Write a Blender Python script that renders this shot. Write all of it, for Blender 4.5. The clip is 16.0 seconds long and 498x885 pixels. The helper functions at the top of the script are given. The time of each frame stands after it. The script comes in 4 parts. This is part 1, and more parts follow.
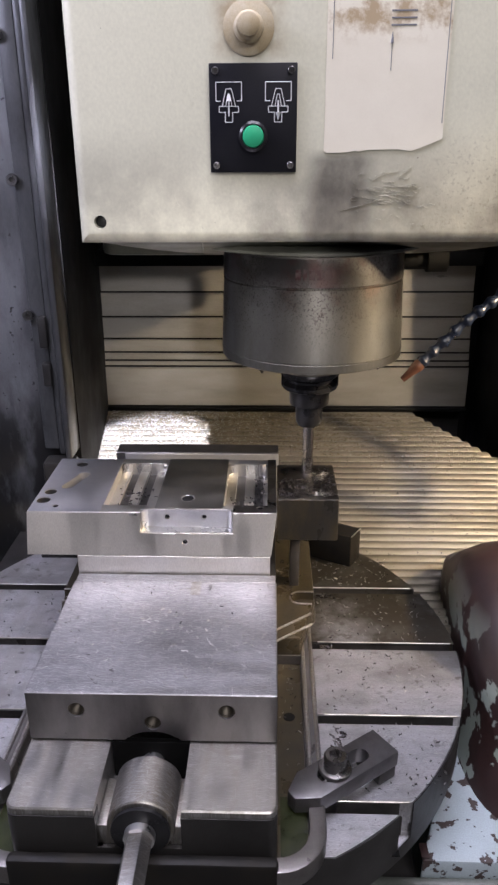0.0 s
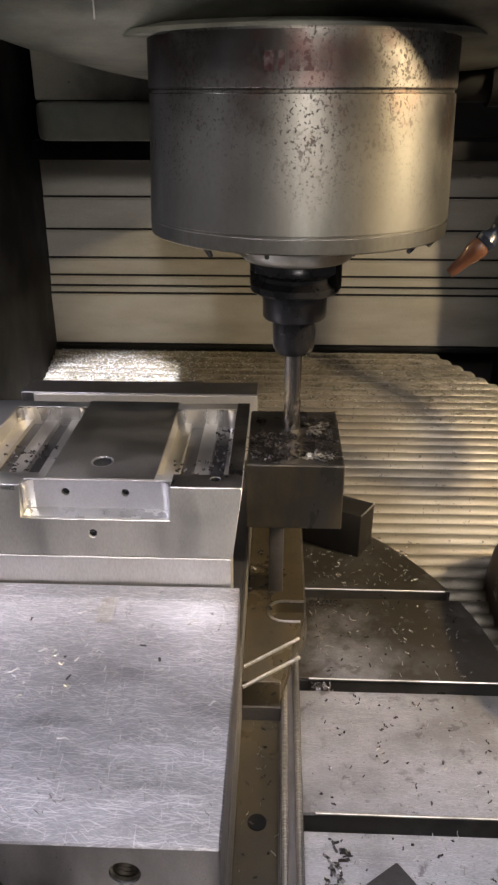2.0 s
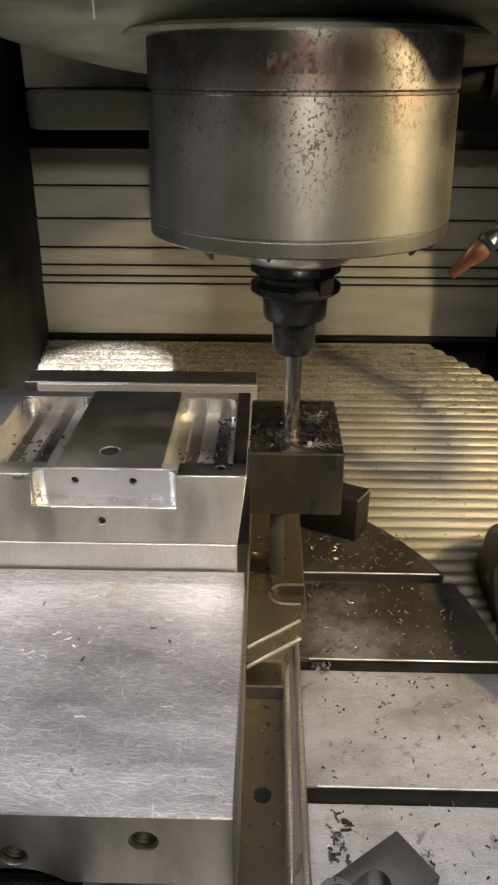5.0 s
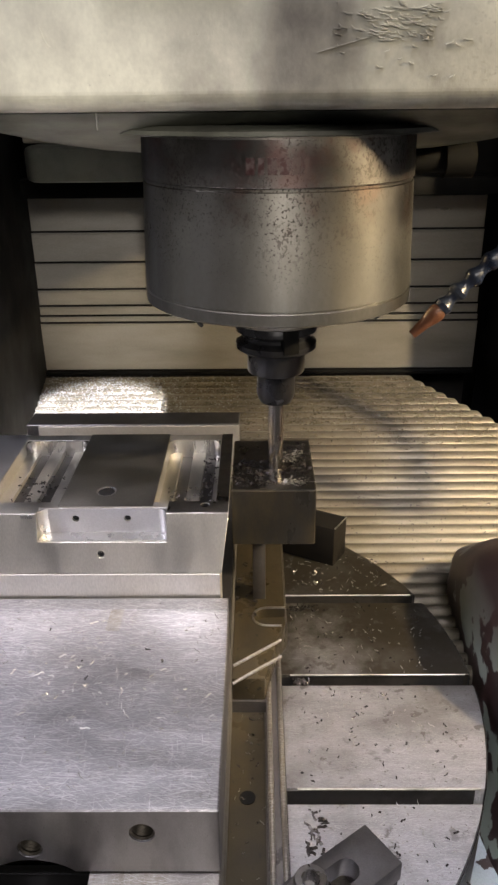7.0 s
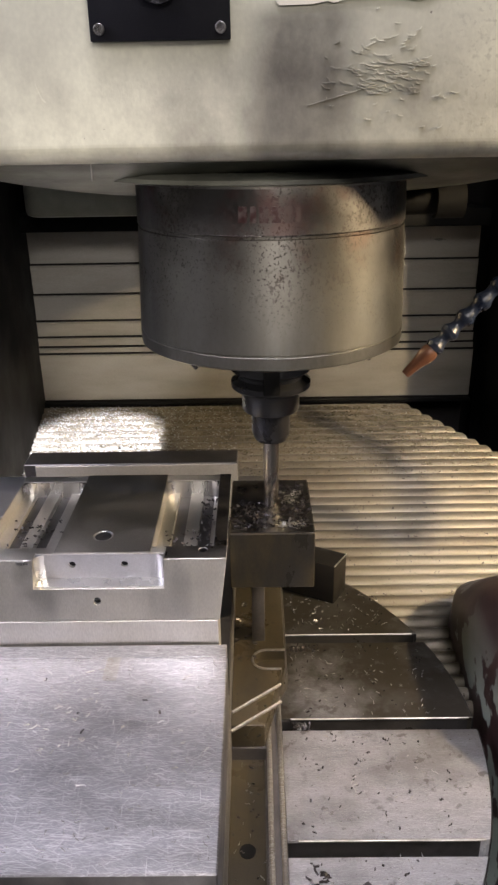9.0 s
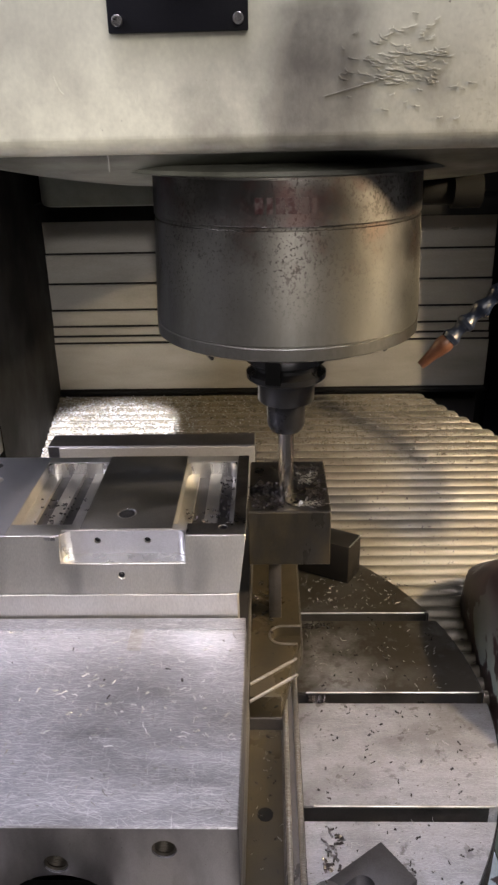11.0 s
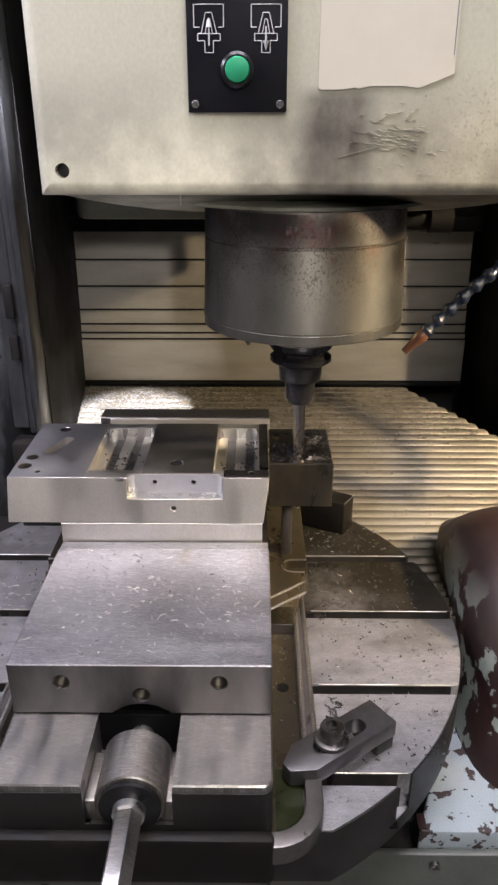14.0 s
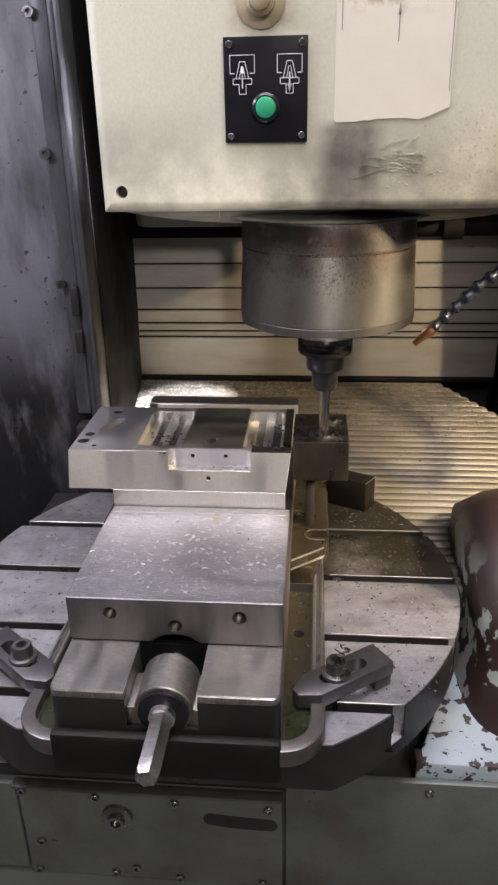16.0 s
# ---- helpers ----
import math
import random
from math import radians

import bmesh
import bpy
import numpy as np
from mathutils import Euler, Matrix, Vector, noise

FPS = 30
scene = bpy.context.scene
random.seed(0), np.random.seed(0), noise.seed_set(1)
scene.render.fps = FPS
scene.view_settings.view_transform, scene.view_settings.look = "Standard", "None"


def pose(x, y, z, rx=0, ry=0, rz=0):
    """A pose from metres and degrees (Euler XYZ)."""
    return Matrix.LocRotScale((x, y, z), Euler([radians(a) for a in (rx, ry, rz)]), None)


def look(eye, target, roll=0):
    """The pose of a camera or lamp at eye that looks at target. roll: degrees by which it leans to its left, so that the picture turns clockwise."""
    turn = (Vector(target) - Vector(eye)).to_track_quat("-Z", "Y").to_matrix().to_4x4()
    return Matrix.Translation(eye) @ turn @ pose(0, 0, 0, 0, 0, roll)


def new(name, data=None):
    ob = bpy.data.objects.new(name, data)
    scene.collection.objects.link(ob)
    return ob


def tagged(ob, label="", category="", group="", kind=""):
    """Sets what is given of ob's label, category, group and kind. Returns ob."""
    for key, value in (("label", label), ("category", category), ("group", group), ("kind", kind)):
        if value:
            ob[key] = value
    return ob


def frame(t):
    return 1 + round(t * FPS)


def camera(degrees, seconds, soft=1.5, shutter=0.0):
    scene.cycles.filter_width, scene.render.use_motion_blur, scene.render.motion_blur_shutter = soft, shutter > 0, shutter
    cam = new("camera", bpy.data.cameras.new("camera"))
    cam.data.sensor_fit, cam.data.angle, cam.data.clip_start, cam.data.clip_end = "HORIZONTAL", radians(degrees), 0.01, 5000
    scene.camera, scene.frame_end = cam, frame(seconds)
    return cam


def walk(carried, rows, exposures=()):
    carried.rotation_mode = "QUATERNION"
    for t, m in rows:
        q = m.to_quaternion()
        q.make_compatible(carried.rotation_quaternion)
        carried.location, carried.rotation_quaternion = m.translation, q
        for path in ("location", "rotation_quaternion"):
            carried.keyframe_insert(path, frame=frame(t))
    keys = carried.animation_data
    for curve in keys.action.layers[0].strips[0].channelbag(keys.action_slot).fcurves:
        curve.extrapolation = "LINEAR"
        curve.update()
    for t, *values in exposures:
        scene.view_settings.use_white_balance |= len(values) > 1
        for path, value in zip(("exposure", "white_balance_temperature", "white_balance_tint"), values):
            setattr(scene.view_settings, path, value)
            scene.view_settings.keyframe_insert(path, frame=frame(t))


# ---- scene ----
cam = camera(37.27, 16.0, 2.5)
PATH = [
    (0, (0.0902, 0.1092, 0.5127), (0.0322, 1.9734, -0.2345), -0.32),
    (0.5, (0.1075, 0.2016, 0.4705), (0.0642, 2.0675, -0.2585), 0.70),
    (1, (0.1154, 0.2984, 0.4345), (0.0669, 2.1609, -0.2927), 0.79),
    (1.5, (0.1198, 0.3578, 0.4030), (0.0595, 2.1912, -0.3940), -0.03),
    (2, (0.1207, 0.3825, 0.3909), (0.0489, 2.1887, -0.4649), -0.03),
    (2.5, (0.1188, 0.3901, 0.3859), (0.0553, 2.1842, -0.4957), -0.02),
    (3, (0.1171, 0.3964, 0.3822), (0.0624, 2.1806, -0.5197), 0.23),
    (5.5, (0.1120, 0.3805, 0.4076), (0.0742, 2.1718, -0.4811), 0.01),
    (6, (0.1111, 0.3693, 0.4151), (0.0783, 2.1664, -0.4622), -0.13),
    (6.5, (0.1111, 0.3545, 0.4275), (0.0786, 2.1573, -0.4379), -0.36),
    (7, (0.1175, 0.3438, 0.4398), (0.0955, 2.1562, -0.4055), -0.63),
    (7.5, (0.1185, 0.3420, 0.4446), (0.1113, 2.1643, -0.3794), -0.79),
    (8, (0.1190, 0.3378, 0.4501), (0.1179, 2.1689, -0.3544), -0.91),
    (8.5, (0.1203, 0.3382, 0.4519), (0.1126, 2.1732, -0.3435), -0.89),
    (9, (0.1211, 0.3462, 0.4526), (0.0995, 2.1826, -0.3394), -1.04),
    (11.5, (0.1182, 0.3417, 0.4563), (0.0549, 2.1642, -0.3650), -1.15),
    (12, (0.1153, 0.3183, 0.4651), (0.0495, 2.1450, -0.3465), -0.91),
    (12.5, (0.1109, 0.2894, 0.4680), (0.0542, 2.1180, -0.3401), -0.58),
    (13, (0.1083, 0.2551, 0.4728), (0.0624, 2.0835, -0.3363), -0.42),
    (13.5, (0.0999, 0.2201, 0.4783), (0.0707, 2.0485, -0.3318), -0.37),
    (14, (0.0888, 0.1791, 0.4896), (0.0697, 2.0088, -0.3178), -0.07),
    (14.5, (0.1030, 0.1513, 0.4974), (0.0577, 1.9820, -0.3065), 0.02),
    (15, (0.1239, 0.1071, 0.5077), (0.0091, 1.9363, -0.2927), -0.61),
    (15.5, (0.1234, 0.0778, 0.5083), (-0.0310, 1.9024, -0.2961), -0.90),
    (16, (0.1196, 0.0719, 0.5113), (-0.0519, 1.8963, -0.2898), -1.21),
]
LIGHTNESS = [(0, -0.06, 6050, 21), (1, -0.06, 5950, 20), (1.5, -0.12, 6000, 19), (2, -0.10, 6400, 17), (3, -0.05, 6750, 12), (5.5, -0.06, 6950, 10), (6.2, -0.06, 6750, 12), (7, -0.06, 6500, 16), (9, -0.06, 6400, 18), (11.5, -0.10, 6300, 18), (13, -0.06, 6400, 18), (16, 0.05, 6450, 19)]
walk(cam, [(t, look(eye, target, roll)) for t, eye, target, roll in PATH], LIGHTNESS)
# way of the machine table: it creeps backwards under the still spindle (seconds, x, y in mm)
FEED = [(0, -2.9, -29.3), (0.5, -2.1, -25.0), (1, 0.7, -18.6), (1.5, 0.5, -18.2), (2, 1.1, -19.1), (2.5, 1.3, -19.5), (3, 1.6, -18.5),
        (5.5, 2.1, 1.9), (6, 1.0, 2.8), (6.5, -1.4, 2.8), (7, -2.9, 2.4), (7.5, -2.6, -1.4), (8, -2.1, -5.9), (8.5, -2.2, -7.2), (9, -1.2, -5.1),
        (11.5, 1.3, 14.4), (12, 1.4, 15.1), (12.5, 2.0, 12.8), (13, 1.8, 13.1), (13.5, 1.2, 14.4), (14, 1.5, 15.9), (14.5, 1.7, 17.6),
        (15, 2.2, 18.1), (15.5, -0.1, 17.5), (16, -3.8, 17.4)]

# ---- light ----
world = bpy.data.worlds.new("workshop_air")
scene.world = world
world.use_nodes = True
world.node_tree.nodes["Background"].inputs[0].default_value = (0.75, 0.85, 1.0, 1)
world.node_tree.nodes["Background"].inputs[1].default_value = 0.016


def lamp(name, kind, eye, target, watts, colour, size=0.1, size_y=None):
    data = bpy.data.lights.new(name, kind)
    data.energy, data.color = watts, colour
    if kind == "AREA":
        data.shape = "RECTANGLE"
        data.size, data.size_y = size, size_y or size
    else:
        data.shadow_soft_size = size
    ob = new(name, data)
    ob.matrix_world = look(eye, target)
    return ob


# cool machine lamp high on the left, warm one on the right, workshop tubes, and an added fill spot that brightens the
# slats
lamp("machine_lamp_cool", "SPOT", (-0.152, 0.83, 1.00), (-0.132, 1.385, 0.0), 420.0, (0.92, 0.94, 1.0), 0.02)
lamp("machine_lamp_side", "AREA", (-0.60, 0.62, 0.86), (-0.10, 0.85, 0.12), 5.5, (0.86, 0.87, 1.0), 0.30, 0.08)
lamp("machine_lamp_warm", "SPOT", (0.82, 0.69, 0.58), (0.24, 1.15, 0.17), 58.0, (1.0, 0.80, 0.47), 0.02)
lamp("workshop_tube", "AREA", (0.1, 0.50, 2.0), (0.1, 0.70, 0.0), 41.0, (0.97, 0.95, 1.0), 1.3, 0.35)
lamp("workshop_tube", "AREA", (0.95, -1.45, 2.25), (0.1, 0.8, 0.4), 40.0, (1.0, 0.96, 0.87), 1.8, 0.5)
lamp("slat_fill", "SPOT", (0.40, -1.40, 0.88), (-0.11, 1.56, 0.16), 110.0, (1.0, 0.95, 0.84), 0.035)
for name, degrees, blend in (("machine_lamp_cool", 12.0, 0.16), ("machine_lamp_warm", 76, 0.5), ("slat_fill", 7.5, 0.5)):
    bpy.data.lights[name].spot_size, bpy.data.lights[name].spot_blend = radians(degrees), blend

# ---- materials ----


def material(name, colour, rough=0.5, metal=0.0, stain=None, amount=0.3, scale=8.0, grain=120.0, bump=0.15, streak=(1, 1, 1), spots=None, spot_scale=40.0, spot_cut=0.62, rough_var=0.15, lo=0.42, hi=0.68, grain_mix=0.35):
    """Principled surface with broad stains, fine grain and, if wanted, dark spots."""
    m = bpy.data.materials.new(name)
    m.use_nodes = True
    nt = m.node_tree
    n, link = nt.nodes, nt.links.new
    b = n["Principled BSDF"]
    b.inputs["Metallic"].default_value = metal
    co = n.new("ShaderNodeTexCoord")
    mp = n.new("ShaderNodeMapping")
    mp.inputs["Scale"].default_value = streak
    link(co.outputs["Object"], mp.inputs["Vector"])
    big = n.new("ShaderNodeTexNoise")
    big.inputs["Scale"].default_value, big.inputs["Detail"].default_value, big.inputs["Roughness"].default_value = scale, 6, 0.6
    link(mp.outputs[0], big.inputs["Vector"])
    fine = n.new("ShaderNodeTexNoise")
    fine.inputs["Scale"].default_value, fine.inputs["Detail"].default_value = grain * 5, 4
    link(mp.outputs[0], fine.inputs["Vector"])
    ramp = n.new("ShaderNodeMapRange")
    ramp.inputs[1].default_value, ramp.inputs[2].default_value, ramp.inputs[4].default_value = lo, hi, amount
    link(big.outputs["Fac"], ramp.inputs[0])
    mix = n.new("ShaderNodeMix")
    mix.data_type = "RGBA"
    mix.inputs["A"].default_value = (*colour, 1)
    mix.inputs["B"].default_value = (*(stain or [c * 0.5 for c in colour]), 1)
    link(ramp.outputs[0], mix.inputs["Factor"])
    out = mix.outputs["Result"]
    mul = n.new("ShaderNodeMix")
    mul.data_type, mul.blend_type = "RGBA", "MULTIPLY"
    mul.inputs["Factor"].default_value = grain_mix
    link(out, mul.inputs["A"])
    link(fine.outputs["Fac"], mul.inputs["B"])
    gain = n.new("ShaderNodeMix")
    gain.data_type, gain.blend_type = "RGBA", "MULTIPLY"
    gain.inputs["Factor"].default_value = 1.0
    gain.inputs["B"].default_value = (*[1 / (1 - 0.5 * grain_mix)] * 3, 1)
    link(mul.outputs["Result"], gain.inputs["A"])
    out = gain.outputs["Result"]
    if spots:
        dots = n.new("ShaderNodeTexNoise")
        dots.inputs["Scale"].default_value, dots.inputs["Detail"].default_value, dots.inputs["Roughness"].default_value = spot_scale * 3, 3, 0.55
        link(co.outputs["Object"], dots.inputs["Vector"])
        cut = n.new("ShaderNodeMapRange")
        cut.inputs[1].default_value, cut.inputs[2].default_value = spot_cut, spot_cut + 0.03
        link(dots.outputs["Fac"], cut.inputs[0])
        sp = n.new("ShaderNodeMix")
        sp.data_type = "RGBA"
        link(cut.outputs[0], sp.inputs["Factor"])
        link(out, sp.inputs["A"])
        sp.inputs["B"].default_value = (*spots, 1)
        out = sp.outputs["Result"]
    link(out, b.inputs["Base Color"])
    rr = n.new("ShaderNodeMapRange")
    rr.inputs[1].default_value, rr.inputs[2].default_value = 0.3, 0.7
    rr.inputs[3].default_value, rr.inputs[4].default_value = max(0.03, rough - rough_var), min(1, rough + rough_var)
    link(big.outputs["Fac"], rr.inputs[0])
    link(rr.outputs[0], b.inputs["Roughness"])
    bp = n.new("ShaderNodeBump")
    bp.inputs["Strength"].default_value, bp.inputs["Distance"].default_value = bump, 0.00025
    link(fine.outputs["Fac"], bp.inputs["Height"])
    link(bp.outputs[0], b.inputs["Normal"])
    return m


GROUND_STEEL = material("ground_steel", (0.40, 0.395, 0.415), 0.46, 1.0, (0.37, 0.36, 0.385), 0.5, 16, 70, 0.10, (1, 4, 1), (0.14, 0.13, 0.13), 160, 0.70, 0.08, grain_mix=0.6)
TABLE_STEEL = material("table_steel", (0.50, 0.50, 0.53), 0.42, 0.78, (0.33, 0.33, 0.345), 0.8, 18, 90, 0.08, (1, 2.5, 1), (0.15, 0.14, 0.13), 130, 0.66, 0.08, grain_mix=0.5)
SIDE_STEEL = material("dark_machined_steel", (0.24, 0.23, 0.23), 0.42, 1.0, (0.13, 0.125, 0.12), 0.7, 12, 160, 0.2)
CAST = material("oily_cast_iron", (0.036, 0.034, 0.033), 0.42, 0.3, (0.016, 0.015, 0.015), 0.8, 10, 140, 0.5)
CHANNEL = material("brown_oily_cast_channel", (0.058, 0.046, 0.026), 0.32, 0.3, (0.03, 0.026, 0.018), 0.8, 22, 180, 0.4, (1, 1, 1), (0.02, 0.02, 0.016), 60, 0.66)
LIP = material("rubbed_cast_lip", (0.15, 0.14, 0.135), 0.38, 0.7, (0.07, 0.063, 0.06), 0.7, 20, 160, 0.4)
WAY = material("brushed_way_steel", (0.42, 0.405, 0.385), 0.42, 1.0, (0.24, 0.21, 0.16), 0.8, 16, 200, 0.1, (4, 1, 1), (0.12, 0.10, 0.08), 70, 0.70)
ALU = material("milled_aluminium", (0.66, 0.65, 0.64), 0.30, 1.0, (0.50, 0.49, 0.47), 0.6, 20, 260, 0.10, (6, 1, 1))
ALU_TOP = material("matt_aluminium_top", (0.62, 0.62, 0.65), 0.42, 1.0, (0.48, 0.48, 0.50), 0.5, 18, 260, 0.08)
ALU_FACE = material("raw_aluminium_face", (0.70, 0.68, 0.64), 0.45, 1.0, (0.55, 0.52, 0.47), 0.6, 18, 220, 0.10, (1, 1, 0.3))
PLATFORM = material("dark_ground_platform", (0.42, 0.41, 0.385), 0.36, 1.0, (0.30, 0.29, 0.27), 0.5, 18, 160, 0.06)
SCALE = material("mill_scale_steel", (0.040, 0.037, 0.031), 0.36, 0.5, (0.095, 0.072, 0.034), 0.8, 30, 180, 0.3, (1, 1, 0.4))
CUT_TOP = material("milled_block_top", (0.20, 0.19, 0.18), 0.36, 1.0, (0.12, 0.11, 0.10), 0.7, 40, 300, 0.4)
CREAM = material("cream_machine_paint", (0.58, 0.555, 0.47), 0.45, 0.0, (0.34, 0.32, 0.27), 0.6, 9, 150, 0.35, (1, 1, 0.5), (0.22, 0.20, 0.15), 26, 0.72)
CREAM_DARK = material("greenish_casting_paint", (0.24, 0.25, 0.21), 0.42, 0.05, (0.10, 0.10, 0.085), 0.8, 9, 120, 0.4)
SPINDLE = material("worn_spindle_steel", (0.37, 0.36, 0.325), 0.37, 1.0, (0.23, 0.222, 0.20), 0.9, 16, 90, 0.06, (1, 1, 0.6), None, rough_var=0.09, grain_mix=0.3, lo=0.36, hi=0.64)
SPINDLE_TOP = material("shaded_stained_collar", (0.20, 0.19, 0.175), 0.38, 1.0, (0.12, 0.112, 0.10), 0.9, 24, 90, 0.06, (1, 1, 0.5), None, rough_var=0.08, grain_mix=0.3)
BLACK = material("black_oxide", (0.022, 0.022, 0.025), 0.34, 0.5, (0.04, 0.04, 0.04), 0.6, 30, 200, 0.15)
CARBIDE = material("polished_carbide", (0.34, 0.32, 0.30), 0.28, 1.0, (0.24, 0.225, 0.21), 0.6, 30, 200, 0.1, (1, 1, 0.2))
DARK_WALL = material("dark_oily_sheet", (0.013, 0.013, 0.0135), 0.62, 0.0, (0.007, 0.007, 0.007), 0.8, 6, 90, 0.3)
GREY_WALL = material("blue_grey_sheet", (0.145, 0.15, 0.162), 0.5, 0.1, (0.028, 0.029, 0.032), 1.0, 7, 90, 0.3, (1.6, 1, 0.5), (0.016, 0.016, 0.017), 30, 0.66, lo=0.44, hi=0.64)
FRAME_GREY = material("rubbed_frame_edge", (0.10, 0.103, 0.11), 0.42, 0.4, (0.022, 0.022, 0.023), 1.0, 22, 120, 0.4, (1, 1, 0.3))
SLAT = material("way_cover_steel", (0.30, 0.288, 0.262), 0.42, 0.4, (0.19, 0.18, 0.16), 0.8, 7, 120, 0.1, (0.5, 1, 2))
RIB = material("ribbed_cover", (0.23, 0.208, 0.162), 0.42, 0.4, (0.105, 0.09, 0.065), 0.9, 9, 140, 0.25, (0.6, 1, 1), (0.05, 0.042, 0.033), 80, 0.66)
APRON = material("dark_green_grey_paint", (0.125, 0.138, 0.122), 0.42, 0.0, (0.045, 0.048, 0.044), 0.8, 7, 110, 0.3, (1, 1, 1), (0.02, 0.02, 0.02), 30, 0.70)
PANEL_BLACK = material("black_panel", (0.012, 0.012, 0.016), 0.42, 0.0, (0.02, 0.02, 0.022), 0.5, 20, 200, 0.1)
LINE = material("white_line_print", (0.75, 0.75, 0.76), 0.5, 0, (0.6, 0.6, 0.6), 0.5, 60, 300, 0.0)
GREEN = material("green_button_plastic", (0.03, 0.42, 0.20), 0.35, 0, (0.02, 0.33, 0.15), 0.5, 40, 300, 0.05)
PAPER = material("white_sticker", (0.84, 0.79, 0.66), 0.5, 0, (0.70, 0.64, 0.52), 0.5, 9, 150, 0.05, grain_mix=0.06)
TAPE = material("yellowed_glue", (0.40, 0.32, 0.19), 0.5, 0, (0.50, 0.45, 0.34), 0.9, 40, 200, 0.2)
LIP_GLINT = material("lip_glint", (0.62, 0.60, 0.56), 0.40, 1.0, (0.30, 0.28, 0.25), 0.8, 40, 200, 0.1)
CHROME = material("bright_screw", (0.70, 0.69, 0.68), 0.33, 1.0, (0.5, 0.5, 0.5), 0.5, 60, 300, 0.1)
BOLT = material("socket_screw_steel", (0.30, 0.29, 0.29), 0.30, 1.0, (0.16, 0.15, 0.15), 0.6, 50, 300, 0.2)
CLAMP = material("worn_clamp_steel", (0.17, 0.165, 0.17), 0.40, 0.9, (0.09, 0.085, 0.085), 0.7, 24, 200, 0.25)
HOSE = material("blue_grey_hose_plastic", (0.010, 0.015, 0.030), 0.34, 0, (0.022, 0.03, 0.045), 0.5, 40, 200, 0.05)
ORANGE = material("orange_nozzle_plastic", (0.115, 0.045, 0.021), 0.42, 0, (0.06, 0.028, 0.018), 0.7, 40, 200, 0.05)
COOLANT = material("green_coolant_puddle", (0.018, 0.022, 0.010), 0.08, 0.0, (0.042, 0.048, 0.022), 0.6, 60, 200, 0.05)
CHIP_DARK = material("dark_chips", (0.05, 0.045, 0.045), 0.35, 0.8, None, 0.4, 200, 300, 0.0)
CHIP = material("bright_chips", (0.50, 0.49, 0.46), 0.42, 1.0, None, 0.4, 200, 300, 0.0)
SLIVER = material("pale_slivers", (0.60, 0.59, 0.59), 0.5, 0.35, None, 0.3, 200, 300, 0.0)
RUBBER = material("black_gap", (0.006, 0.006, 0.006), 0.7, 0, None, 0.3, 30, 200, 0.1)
CONCRETE = material("workshop_concrete", (0.20, 0.20, 0.19), 0.7, 0, (0.12, 0.12, 0.115), 0.7, 3, 60, 0.3)
PLASTER = material("workshop_wall_paint", (0.50, 0.51, 0.50), 0.7, 0, (0.38, 0.39, 0.38), 0.7, 2, 60, 0.2)
RUBBER.node_tree.nodes["Principled BSDF"].inputs["Specular IOR Level"].default_value = 0.1
STOP = material("black_oily_steel", (0.008, 0.0075, 0.007), 0.55, 0, (0.02, 0.017, 0.013), 0.7, 30, 160, 0.3)
PANEL_BLACK.node_tree.nodes["Principled BSDF"].inputs["Specular IOR Level"].default_value = 0.15
STOP.node_tree.nodes["Principled BSDF"].inputs["Specular IOR Level"].default_value = 0.2
DARK_WALL.node_tree.nodes["Principled BSDF"].inputs["Specular IOR Level"].default_value = 0.06
# stained casting paint, with the shade under the head darkening its colour too
UNDER = material("shaded_stained_underside", (0.20, 0.205, 0.165), 0.45, 0.0, (0.03, 0.03, 0.026), 1.0, 9, 120, 0.4, lo=0.36, hi=0.62)
# same ground steel, darker: shade of the jaw's upright faces is in the colour
JAW_SIDE = material("shaded_ground_side", (0.25, 0.24, 0.24), 0.42, 1.0, (0.16, 0.15, 0.15), 0.7, 14, 140, 0.12, (3, 1, 1), (0.08, 0.07, 0.06), 120, 0.70)
SLOT_SIDE = material("shaded_slot_side", (0.10, 0.094, 0.09), 0.4, 0.6, (0.03, 0.028, 0.026), 0.9, 20, 160, 0.3)
THREAD = material("oily_thread_steel", (0.13, 0.115, 0.095), 0.42, 0.9, (0.05, 0.045, 0.038), 0.8, 60, 160, 0.2)
RED_MARK = material("faded_red_mark", (0.036, 0.014, 0.013), 0.5, 0.6, (0.07, 0.05, 0.045), 1.0, 220, 200, 0.1, lo=0.42, hi=0.52)
INK = material("faded_print", (0.20, 0.20, 0.22), 0.6, 0, None, 0.3, 60, 200, 0.0)


def peeling(name):
    """Red-brown primer with patches of pale blue-green and white paint left on it."""
    m = material(name, (0.042, 0.020, 0.018), 0.42, 0.05, (0.024, 0.018, 0.018), 0.9, 7, 130, 0.4)
    nt = m.node_tree
    n, link = nt.nodes, nt.links.new
    b = n["Principled BSDF"]
    old = b.inputs["Base Color"].links[0].from_socket
    co = n.new("ShaderNodeTexCoord")
    no = n.new("ShaderNodeTexNoise")
    no.inputs["Scale"].default_value, no.inputs["Detail"].default_value = 24.0, 6
    link(co.outputs["Object"], no.inputs["Vector"])
    cut = n.new("ShaderNodeMapRange")
    cut.inputs[1].default_value, cut.inputs[2].default_value = 0.535, 0.55
    link(no.outputs["Fac"], cut.inputs[0])
    mix = n.new("ShaderNodeMix")
    mix.data_type = "RGBA"
    xyz = n.new("ShaderNodeSeparateXYZ")
    link(co.outputs["Object"], xyz.inputs[0])
    worn = n.new("ShaderNodeMapRange")
    worn.inputs[1].default_value, worn.inputs[2].default_value = 0.06, 0.0
    link(xyz.outputs["Z"], worn.inputs[0])
